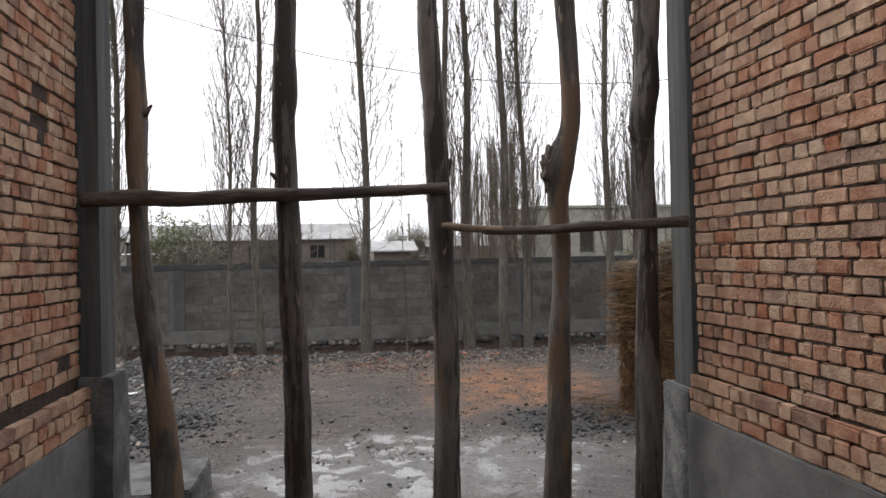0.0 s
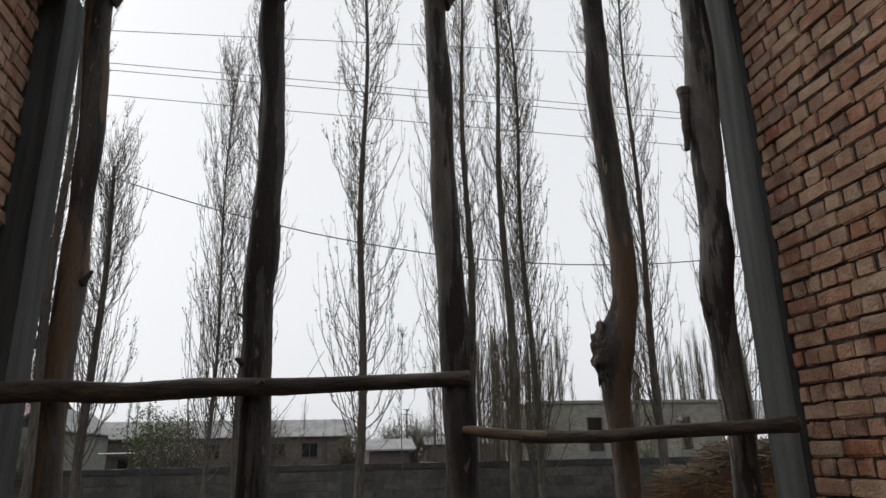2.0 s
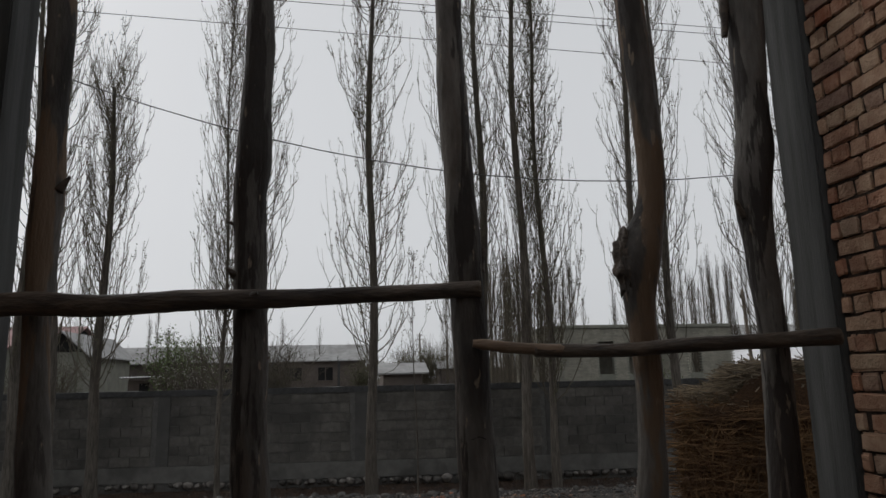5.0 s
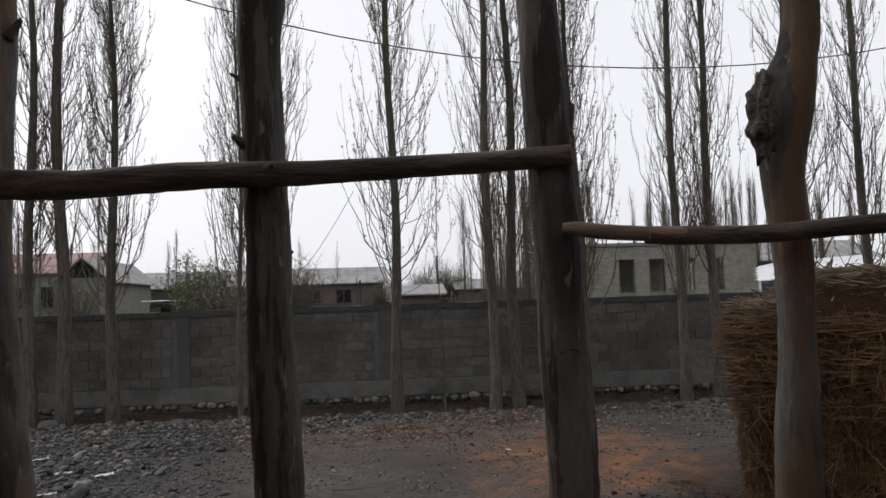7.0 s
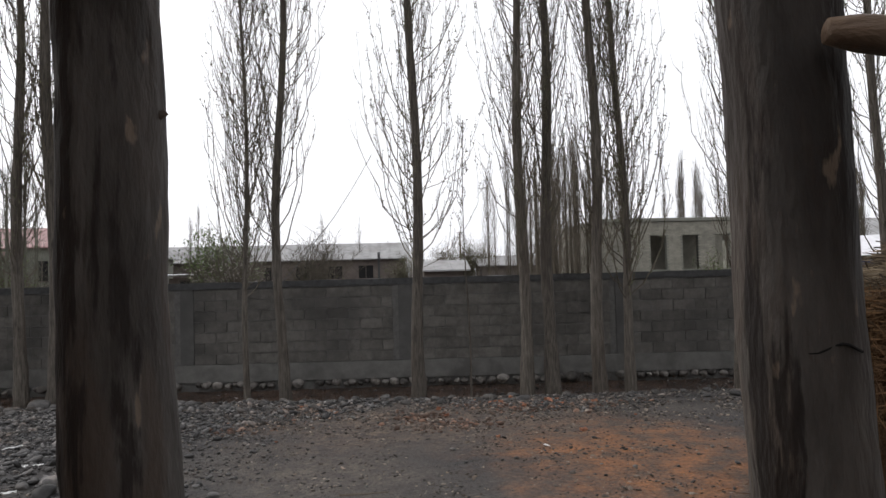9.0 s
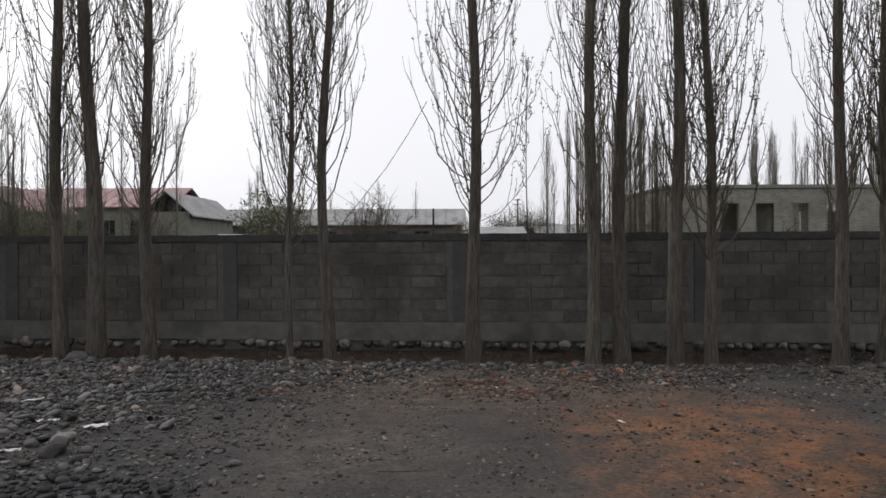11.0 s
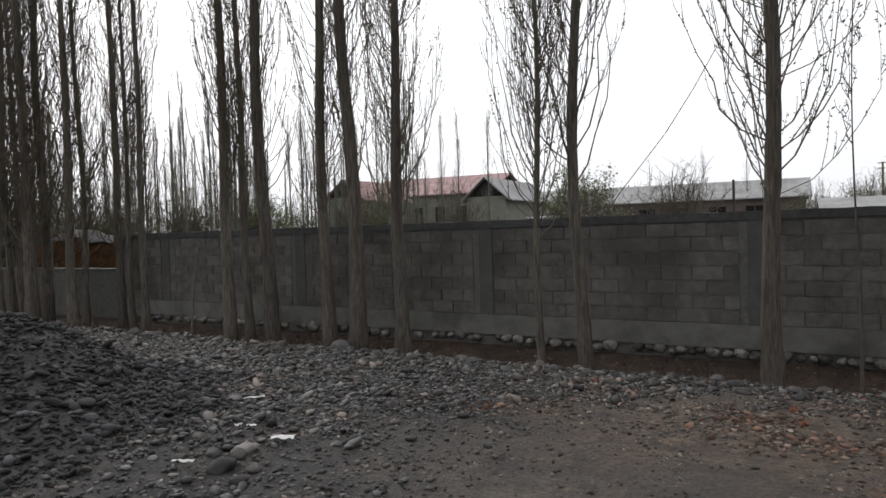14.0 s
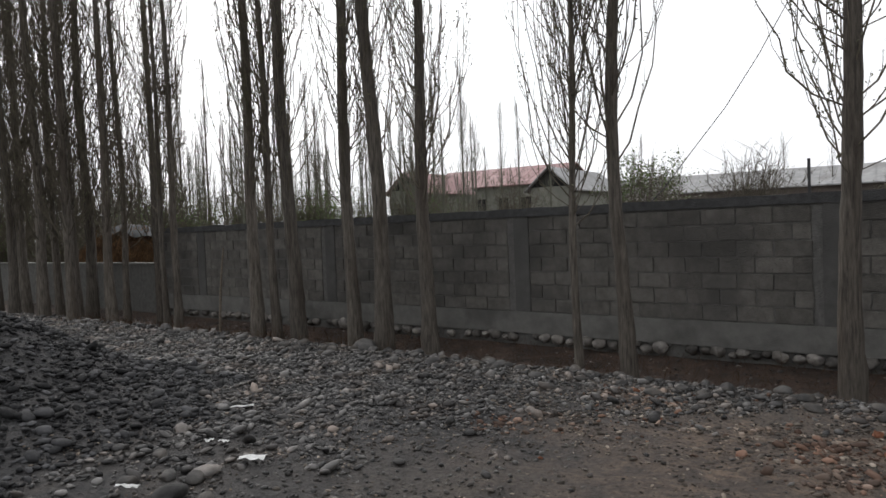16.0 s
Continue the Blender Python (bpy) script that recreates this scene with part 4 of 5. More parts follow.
def straw_stack(name, label, x0, x1, y0, y1, h, seed, straws, tops=True):
    rng = np.random.default_rng(seed)
    e = thing(name, label, "straw stack", at=(x0, y0, 0))
    e.rotation_euler.z = radians(-30)
    bm = bmesh.new()
    bmesh.ops.create_cube(bm, size=1)
    bmesh.ops.subdivide_edges(bm, edges=bm.edges[:], cuts=16, use_grid_fill=True)
    for v in bm.verts:
        u = v.co.copy()
        pinch = 1 - 0.06 * math.cos(math.pi * u.z)
        c = Vector(((x1 - x0) / 2 + u.x * (x1 - x0) * pinch, (y1 - y0) / 2 + u.y * (y1 - y0) * pinch, (u.z + 0.5) * h))
        if u.z > 0.4:
            k = max(0, min(1, (c.x - 0.35) / 0.35))
            c.z += (0.03 + 0.27 * k * k * (3 - 2 * k)) * (u.z - 0.4) * 10
        v.co = c + noise.noise_vector(c * 2.2) * 0.15 + noise.noise_vector(c * 9) * 0.03
    part("stack_core", bm, M_STRAW_CORE, e, "dense rust-brown packed straw", smooth=True)
    tb = Tubes()
    for i in range(straws):
        face = rng.integers(0, 10)
        if face < 4:
            p = np.array([rng.uniform(-0.02, 0.05), rng.uniform(0, y1 - y0), rng.uniform(0, h)])
            nrm = np.array([-1.0, 0, 0])
        elif face < 9:
            p = np.array([rng.uniform(0, x1 - x0), rng.uniform(-0.02, 0.05), rng.uniform(0, h)])
            nrm = np.array([0, -1.0, 0])
        else:
            p = np.array([rng.uniform(0, x1 - x0), y1 - y0 + rng.uniform(-0.03, 0.03), rng.uniform(0, h)])
            nrm = np.array([0, 1.0, 0])
        d = rng.normal(size=3) * (0.6, 0.6, 1.0) - np.array([0, 0, 0.5])
        d -= nrm * (nrm @ d) * 0.7
        d = d / np.linalg.norm(d) * rng.uniform(0.10, 0.42)
        bow = rng.normal(size=3) * 0.03 + nrm * rng.uniform(0.0, 0.06)
        tb.tube(np.array([p - d * 0.5, p + bow, p + d * 0.5 + nrm * rng.uniform(-0.02, 0.05)]), rng.uniform(0.0016, 0.0042), 0.0014, 3)
    mesh_ob("loose_straw", tb.v, tb.f, M_STRAW, e, "orange-brown hanging stalks")
    # flat layers of stalks that stick out at the edges, and a few thick pale stalks hanging down
    tb = Tubes()
    for i in range(straws // 6):
        z = min(h + 0.05, rng.choice((1.50, 1.56, 1.28, 1.1, 0.86)) + rng.normal() * 0.06)
        along = rng.uniform(-0.05, 1) * (x1 - x0)
        if rng.uniform() < 0.6:
            p, d = np.array([along, rng.uniform(-0.10, 0.10), z]), np.array([1.0, rng.normal() * 0.35, rng.normal() * 0.12])
        else:
            p, d = np.array([rng.uniform(-0.10, 0.10), rng.uniform(0, y1 - y0), z]), np.array([rng.normal() * 0.9, 1.0, rng.normal() * 0.12])
        d = d / np.linalg.norm(d) * rng.uniform(0.12, 0.45)
        tb.tube(np.array([p - d * 0.5, p + rng.normal(size=3) * 0.012, p + d * 0.5 + (0, 0, rng.normal() * 0.02)]), rng.uniform(0.003, 0.006), 0.002, 3)
    for i in range(80):
        p = np.array([rng.uniform(0, x1 - x0), rng.uniform(-0.13, -0.06), rng.uniform(0.25, h)])
        d = np.array([rng.normal() * 0.6, rng.normal() * 0.15, 1.0])
        d = d / np.linalg.norm(d) * rng.uniform(0.15, 0.45)
        tb.tube(np.array([p - d * 0.5, p + rng.normal(size=3) * 0.01, p + d * 0.5]), rng.uniform(0.004, 0.006), 0.003, 4)
    mesh_ob("jutting_straw", tb.v, tb.f, M_STRAW, e, "paler flat layers of jutting stalks")
    if tops:
        tb = Tubes()
        for i in range(straws // 2):
            x, y = rng.uniform(0.08, x1 - x0), rng.uniform(0.0, y1 - y0)
            k = max(0, min(1, (x - 0.35) / 0.35))
            z = h + 0.04 + 0.27 * k * k * (3 - 2 * k) + rng.uniform(-0.10, 0.12)
            d = np.array([rng.normal() + 0.9, rng.normal() * 0.8, rng.normal() * 0.14])
            d = d / np.linalg.norm(d) * rng.uniform(0.2, 0.65)
            p = np.array([x, y, z])
            tb.tube(np.array([p - d * 0.5, p + rng.normal(size=3) * 0.02, p + d * 0.5]), rng.uniform(0.003, 0.008), 0.003, 4)
        mesh_ob("reed_cover", tb.v, tb.f, M_REED, e, "greyish dry reeds laid flat on top")
    return e


straw_stack("straw_stack", "square stack of rust-brown straw topped with dry reeds", 3.74, 6.4, 7.97, 10.2, 1.60, 3, 15000)
spill = Tubes()
rngs = np.random.default_rng(8)
for i in range(420):
    x, y = 3.6 + rngs.normal() * 0.25, 8.1 + rngs.normal() * 0.5
    if i > 250:
        x, y = 4.3 + rngs.uniform(-0.6, 1.2), 7.85 + rngs.normal() * 0.12
    a = rngs.uniform(0, 6.28)
    l = rngs.uniform(0.06, 0.28)
    p = np.array([x, y, ground_z(x, y) + 0.012 + rngs.uniform(0, 0.05)])
    d = np.array([math.cos(a), math.sin(a), rngs.normal() * 0.08]) * l
    spill.tube(np.array([p - d / 2, p + (0, 0, 0.01), p + d / 2]), 0.003, 0.0018)
tagged(mesh_ob("straw_litter", spill.v, spill.f, M_STRAW), "loose straw scattered at the foot of the stack", "straw", kind="stuff")

# far straw heap under a tarpaulin behind the low wall
heap2 = thing("straw_heap", "low straw heap under dark tarpaulin behind the wall", "straw heap", at=(-16.0, 18.3, 0))
bm = bmesh.new()
bmesh.ops.create_icosphere(bm, subdivisions=4, radius=1)
for v in bm.verts:
    v.co = Vector((v.co.x * 2.2, v.co.y * 1.3, max(0, v.co.z) * 1.86)) + noise.noise_vector(v.co * 3) * 0.12
part("heap_core", bm, M_STRAW_CORE, heap2, smooth=True)
bm = bmesh.new()
bmesh.ops.create_icosphere(bm, subdivisions=4, radius=1.04)
bmesh.ops.delete(bm, geom=[v for v in bm.verts if v.co.z < 0.80 + 0.16 * noise.noise(v.co * 3)], context="VERTS")
for v in bm.verts:
    v.co = Vector((v.co.x * 2.3, v.co.y * 1.36, v.co.z * 1.90)) + noise.noise_vector(v.co * 5) * 0.10 + Vector((0, 0, 0.10 * abs(noise.noise(Vector((v.co.x * 9, v.co.y * 3, 1))))))
part("tarpaulin", bm, M_TARP, heap2, "dark wrinkled tarpaulin", smooth=True)
tb = Tubes()
rng2 = np.random.default_rng(18)
for i in range(2600):
    a, hh = rng2.uniform(3.4, 6.28), rng2.uniform(0.8, 1.72)
    rr = math.sqrt(max(0.05, 1 - (hh / 1.84) ** 2)) * 1.03
    p = np.array([math.cos(a) * 2.2 * rr, math.sin(a) * 1.3 * rr, hh])
    d = np.array([math.cos(a) * 0.3, math.sin(a) * 0.2, -0.3]) + rng2.normal(size=3) * 0.15
    tb.tube(np.array([p - d / 2, p + rng2.normal(size=3) * 0.02, p + d / 2]), 0.007, 0.004)
mesh_ob("loose_straw", tb.v, tb.f, M_STRAW, heap2)

# ---------------- gravel and stones ----------------


def ico(sub):
    bm = bmesh.new()
    bmesh.ops.create_icosphere(bm, subdivisions=sub, radius=1)
    v = np.array([q.co[:] for q in bm.verts])
    f = np.array([[q.index for q in p.verts] for p in bm.faces])
    bm.free()
    return v, f


def gravel(name, label, places, sizes, sub, seed, material, flat=0.46):
    """Many stones in one mesh: each an uneven flattened pebble turned at random."""
    rng = np.random.default_rng(seed)
    bv, bf = ico(sub)
    shapes = []
    for k in range(24):
        w = bv.copy()
        for j in range(4):
            d = rng.normal(size=3)
            d /= np.linalg.norm(d)
            w *= (1 + 0.16 * np.tanh(2.5 * (bv @ d) - rng.uniform(-0.5, 0.9)))[:, None] ** rng.choice([-1, 1])
        shapes.append(w)
    n = len(places)
    allv = np.empty((n, len(bv), 3))
    for i in range(n):
        s = sizes[i]
        a, tilt = rng.uniform(0, 6.28), rng.normal() * 0.35
        w = shapes[rng.integers(24)] * (s * rng.uniform(0.8, 1.35), s * rng.uniform(0.6, 1.0), s * flat * rng.uniform(0.7, 1.25))
        ct, st = math.cos(tilt), math.sin(tilt)
        w = np.stack([w[:, 0] * ct - w[:, 2] * st, w[:, 1], w[:, 0] * st + w[:, 2] * ct], 1)
        c, sn = math.cos(a), math.sin(a)
        allv[i] = np.stack([w[:, 0] * c - w[:, 1] * sn, w[:, 0] * sn + w[:, 1] * c, w[:, 2]], 1) + places[i]
    faces = (bf[None] + (np.arange(n) * len(bv))[:, None, None]).reshape(-1, 3)
    me = bpy.data.meshes.new(name)
    nv, nf = n * len(bv), len(faces)
    me.vertices.add(nv)
    me.vertices.foreach_set("co", allv.reshape(-1))
    me.loops.add(nf * 3)
    me.loops.foreach_set("vertex_index", faces.reshape(-1).astype(np.int32))
    me.polygons.add(nf)
    me.polygons.foreach_set("loop_start", np.arange(0, nf * 3, 3, dtype=np.int32))
    me.polygons.foreach_set("use_smooth", np.ones(nf, dtype=bool))
    me.materials.append(material)
    me.update(calc_edges=True)
    me.validate()
    ob = new(name, me)
    return tagged(ob, label, "gravel", kind="stuff")


def gravel_density(x, y):
    """How thickly stones lie at a place of the yard, 0 to 1."""
    wob = 0.9 * noise.noise(Vector((x * 0.5, y * 0.5, 9)))
    yr = y + 16.0 - row_y(x)
    strip = max(0, min(1, (yr - (12.5 + 0.9 * max(0, min(1, (x + 1.0) / 1.5)) + 1.3 * wob + 0.5 * noise.noise(Vector((x * 2.1, y * 2.1, 4))))) / 1.1)) * (1 if yr < 14.55 else 0.12)
    left = max(0, min(1, (-(x) - 1.3 + (y - 8.5) * 0.35 + 1.4 * wob + 0.8 * noise.noise(Vector((x * 1.8, y * 1.8, 2)))) / 2.6)) * (1 if yr < 14.55 else 0.12)
    d = math.hypot((x - HEAP[0]) / 1.2, (y - HEAP[1]) / 1.2)
    heap = 1.0 if d < 2.2 else 0
    clump = max(0, noise.noise(Vector((x * 1.3, y * 1.3, 3))) - 0.15) * 0.9
    right = max(0, min(1, (x - 5.2 + wob) / 1.5)) * 0.7
    clods = max(0, 1.2 - math.hypot((x - 3.1) / 0.95, (y - 7.7) / 0.9)), max(0, 1.2 - math.hypot((x + 2.1) / 1.25, (y - 8.6) / 1.6))
    pool = math.hypot((x - 0.8) / 1.7, (y - 6.6) / 1.5) < 1 + 0.5 * wob
    return max(strip, left, heap, right, min(1, max(clods)), 0.012 if pool else 0.012 + clump * 0.28)


rg = np.random.default_rng(77)
small_p, small_s, mid_p, mid_s = [], [], [], []
while len(small_p) < 72000:
    x, y = rg.uniform(-16, 11), rg.uniform(4.9, 16.2)
    if rg.uniform() < gravel_density(x, y) and not (3.8 < x < 6.3 and 8.0 < y < 10.1):
        s = min(0.05, 0.0155 * math.exp(rg.normal() * 0.42))
        small_p.append((x, y, ground_z(x, y) + s * 0.25))
        small_s.append(s)
while len(mid_p) < 40000:
    x, y = rg.uniform(-15, 11), rg.uniform(5.2, 15.6)
    dens = gravel_density(x, y)
    few = 0.4 if dens < 0.5 else 1.0 - 0.3 * max(0, min(1, (x + 0.5) / 1.5))
    if rg.uniform() < (dens ** 2.2) * (1.0 if y > 11 or x < -2 else 0.5) and not (3.6 < x < 6.4 and 7.9 < y < 10.2):
        s = few * min(0.075, 0.0215 * math.exp(rg.normal() * 0.46))
        mid_p.append((x, y, ground_z(x, y) + s * 0.28))
        mid_s.append(s)


def on_heap(p):
    """Stones of the black heap, and the black clods near the house."""
    return math.hypot(p[0] - HEAP[0], p[1] - HEAP[1]) < 2.5 + 0.6 * noise.noise(Vector((p[0], p[1], 1))) or math.hypot(p[0] - 3.1, p[1] - 7.7) < 1.2 or math.hypot(p[0] + 2.0, p[1] - 7.9) < 1.4


for dark_part, mat_used, tag in ((False, M_STONE, "grey river"), (True, M_SLAG, "wet black")):
    ks = [k for k in range(len(small_p)) if on_heap(small_p[k]) == dark_part]
    km = [k for k in range(len(mid_p)) if on_heap(mid_p[k]) == dark_part]
    gravel("gravel", "fine " + tag + " gravel strewn over the yard", [small_p[k] for k in ks], [small_s[k] for k in ks], 1, 7, mat_used)
    for near in (True, False):
        kk = [k for k in km if (mid_p[k][1] < 11.3 and mid_p[k][0] > -5 and mid_s[k] > 0.024) == near]
        gravel("cobble_scatter", "rounded " + tag + " cobbles strewn over the yard", [mid_p[k] for k in kk], [mid_s[k] for k in kk], 2 if near else 1, 8, mat_used)


# flat chips trodden into the mud, and red and pale rubble in patches
rch = np.random.default_rng(78)
chip_p, chip_s = [], []
while len(chip_p) < 12000:
    x, y = rch.uniform(-4, 6.5), rch.uniform(6.6, 14.3)
    if rch.uniform() < 0.35 + 0.9 * noise.noise(Vector((x * 1.7, y * 1.7, 6))) and not (3.6 < x < 6.4 and 7.9 < y < 10.2):
        s = min(0.032, 0.0095 * math.exp(rch.normal() * 0.5))
        chip_p.append((x, y, ground_z(x, y) + s * 0.1))
        chip_s.append(s)
for i in range(9000):
    x = rch.uniform(-2.5, 7.5)
    y = row_y(x, 2.75) + rch.normal() * 0.55
    if noise.noise(Vector((x * 1.2, y * 2.0, 8))) > -0.12 and not (3.6 < x < 6.4 and y < 10.4):
        s = min(0.034, 0.0115 * math.exp(rch.normal() * 0.5))
        chip_p.append((x, y, ground_z(x, y) + s * 0.15))
        chip_s.append(s)
gravel("stone_chips", "flat muddy stone chips trodden into the soil", chip_p, chip_s, 1, 9, M_CHIP, 0.32)
rub_p, rub_s = [], []
for cx, cy, rx, ry, n in ((-0.8, 13.3, 0.45, 0.22, 240), (-1.42, 12.1, 0.4, 0.25, 130), (1.2, 11.9, 0.55, 0.28, 260), (0.87, 12.42, 0.35, 0.2, 110), (1.75, 13.15, 0.4, 0.2, 110), (2.4, 12.8, 0.7, 0.35, 230), (3.4, 12.8, 0.6, 0.3, 120), (0.2, 12.6, 1.6, 0.8, 180)):
    for i in range(n):
        x, y = cx + rch.normal() * rx * 0.6, cy + rch.normal() * ry * 0.6
        s = min(0.045, 0.015 * math.exp(rch.normal() * 0.5))
        rub_p.append((x, y, ground_z(x, y) + s * 0.3))
        rub_s.append(s)
gravel("brick_rubble", "scattered red and pale brick rubble on the soil", rub_p, rub_s, 1, 10, M_RUBBLE, 0.45)
clod_p, clod_s = [], []
for i in range(150):
    x, y = rch.uniform(-1.6, 3.2), rch.uniform(5.1, 8.4)
    s = min(0.04, 0.0085 * math.exp(rch.normal() * 0.6))
    clod_p.append((x, y, ground_z(x, y) + s * 0.3))
    clod_s.append(s)
gravel("mud_clods", "black mud clods lying in the wet ground", clod_p, clod_s, 2, 11, M_SLAG, 0.6)


def stone_meshes(count, seed, material, name):
    rng = random.Random(seed)
    out = []
    for k in range(count):
        bm = bmesh.new()
        bmesh.ops.create_icosphere(bm, subdivisions=3, radius=1)
        o = Vector((rng.uniform(0, 90), rng.uniform(0, 90), 0))
        for v in bm.verts:
            v.co *= 1 + 0.28 * noise.noise(v.co * 1.1 + o) + 0.05 * noise.noise(v.co * 4 + o)
        me = bpy.data.meshes.new(name)
        bm.to_mesh(me)
        bm.free()
        me.polygons.foreach_set("use_smooth", [True] * len(me.polygons))
        me.materials.append(material)
        out.append(me)
    return out


BIG = stone_meshes(6, 4, M_STONE_ONE, "boulder")
rb = random.Random(12)
spots = [(-4.91, 14.56, 0.17), (-2.58, 9.72, 0.095), (-2.86, 9.92, 0.06), (-2.36, 9.82, 0.055), (-2.98, 9.7, 0.055), (-2.66, 9.98, 0.07), (-2.3, 9.6, 0.06), (-3.2, 10.1, 0.06), (-9.6, 14.7, 0.12), (-8.9, 14.6, 0.09)]
for i in range(110):
    x = rb.uniform(-9, 7)
    spots.append((x, row_y(x, 1.75) + rb.uniform(-0.35, 0.35), rb.uniform(0.04, 0.085)))
for x, y, s in spots:
    ob = new("boulder", rb.choice(BIG))
    ob.matrix_world = Matrix.Translation((x, y, ground_z(x, y) + s * 0.28)) @ Euler((rb.uniform(-0.2, 0.2), rb.uniform(-0.2, 0.2), rb.uniform(0, 6))).to_matrix().to_4x4() @ Matrix.Diagonal((s * 1.2, s * 0.85, s * 0.6, 1))
    tagged(ob, "smooth grey river boulder lying on the gravel", "stone", "river boulders")
for i in range(26):
    x, y = (rb.uniform(1.7, 3.4), rb.uniform(12.9, 13.6)) if i < 15 else (rb.uniform(-3, 4), rb.uniform(11, 14))
    s = rb.uniform(0.02, 0.045)
    bm = roughen(box(-s, s, -s * 0.7, s * 0.7, -s * 0.5, s * 0.5, s * 0.2), s * 0.5, 20)
    ob = part("brick_fragment", bm, M_REDCLAY)
    ob.matrix_world = Matrix.Translation((x, y, ground_z(x, y) + s * 0.4)) @ Euler((rb.uniform(-0.4, 0.4), rb.uniform(-0.4, 0.4), rb.uniform(0, 6))).to_matrix().to_4x4()
    tagged(ob, "broken piece of orange brick on the ground", "brick fragment", "brick fragments")

# litter
for x, y, w, l, a in ((-2.57, 10.39, 0.09, 0.19, 0.4), (2.08, 10.5, 0.035, 0.10, 1.9), (-3.1, 10.45, 0.03, 0.07, 1.5), (-3.0, 10.5, 0.03, 0.09, 0.2), (-2.85, 9.62, 0.035, 0.17, 0.3), (-3.6, 11.2, 0.03, 0.2, 0.8)):
    bm = bmesh.new()
    bmesh.ops.create_grid(bm, x_segments=6, y_segments=4, size=0.5)
    bmesh.ops.solidify(bm, geom=bm.faces[:], thickness=0.02)
    for v in bm.verts:
        v.co = Vector((v.co.x * l, v.co.y * w, v.co.z * 0.1 + 0.02 * noise.noise(Vector((v.co.x * 4, v.co.y * 4, a)))))
    ob = part("paper_scrap", bm, M_PAPER)
    ob.matrix_world = Matrix.Translation((x, y, ground_z(x, y) + 0.05)) @ Matrix.Rotation(a, 4, "Z")
    tagged(ob, "crumpled white paper scrap on the gravel", "litter", "litter")
twig = Tubes()
twig.tube(np.array([(0.0, 9.2, 0.03), (0.2, 9.18, 0.035), (0.42, 9.22, 0.03)]), 0.012, 0.006, 6)
tagged(mesh_ob("twig", twig.v, twig.f, M_PLANK), "dry broken twig lying in the mud", "twig")

# dry weeds and roots along the ditch
weeds = Tubes()
rw = np.random.default_rng(31)
for i in range(2600):
    x, y = rw.uniform(-13, 10), rw.uniform(14.5, 15.8)
    p = np.array([x, y, ground_z(x, y)])
    l = rw.uniform(0.05, 0.22)
    d = np.array([rw.normal() * 0.5, rw.normal() * 0.5, 1.0]) * l
    weeds.tube(np.array([p, p + d * 0.5 + rw.normal(size=3) * 0.012, p + d + rw.normal(size=3) * 0.03]), 0.0025, 0.0012)
tagged(mesh_ob("dry_weeds", weeds.v, weeds.f, M_STRAW_CORE), "dry brown weeds along the ditch", "weeds", kind="stuff")

# ---------------- wires ----------------


def wire(label, a, b, sag, r=0.012):
    pts = []
    for i in range(41):
        t = i / 40
        p = Vector(a).lerp(Vector(b), t)
        p.z -= sag * 4 * t * (1 - t)
        pts.append(np.array(p))
    t = Tubes()
    t.tube(np.array(pts), r, r, 5)
    return tagged(mesh_ob("overhead_wire", t.v, t.f, M_WIRE), label, "cable", "overhead wires")


wire("sagging black overhead cable across the yard", (-8, 8, 8.1), (13.8, 8, 8.1), 4.16, 0.006)
for z0, z1 in ((12.75, 13.15), (11.8, 11.55), (11.6, 11.35), (10.9, 10.55)):
    wire("thin straight overhead power line", (-40, 17.5, z0 - (z1 - z0) * 3.1), (45, 17.5, z1 + (z1 - z0) * 3.5), 0.15, 0.009)
for x, y, zt in ((-8.0, 8.0, 8.3), (13.8, 8.0, 8.3), (-40.0, 17.5, 14.6), (45.0, 17.5, 14.9)):
    up = thing("utility_pole", "plain wooden utility pole carrying the overhead wires", "utility pole", at=(x, y, -0.1))
    v, f = log_mesh([(0, 0, 0, 0.13), (0, 0, zt * 0.5, 0.11), (0, 0, zt + 0.1, 0.09)], 10, 0.5, 0.05)
    mesh_ob("mast", v, f, M_PLANK, up, smooth=True)
    mesh_ob("cross_arm", *long_box((0, -0.5, zt - 0.3), (0, 0.5, zt - 0.3), 0.05, 0.05, 3, 0), M_PLANK, up)
guy = Tubes()
guy.tube(np.array([(-3.0, 16.5, -0.05), (-1.72, 16.6, 1.55), (-1.3, 16.75, 2.02), (-0.93, 16.8, 2.50), (-0.5, 16.9, 3.06), (-0.1, 17.0, 3.70), (0.25, 17.0, 4.3)]), 0.007, 0.006, 5)
tagged(mesh_ob("guy_wire", guy.v, guy.f, M_WIRE), "slanting thorny guy wire behind the wall", "cable")

# ---------------- houses beyond the wall ----------------


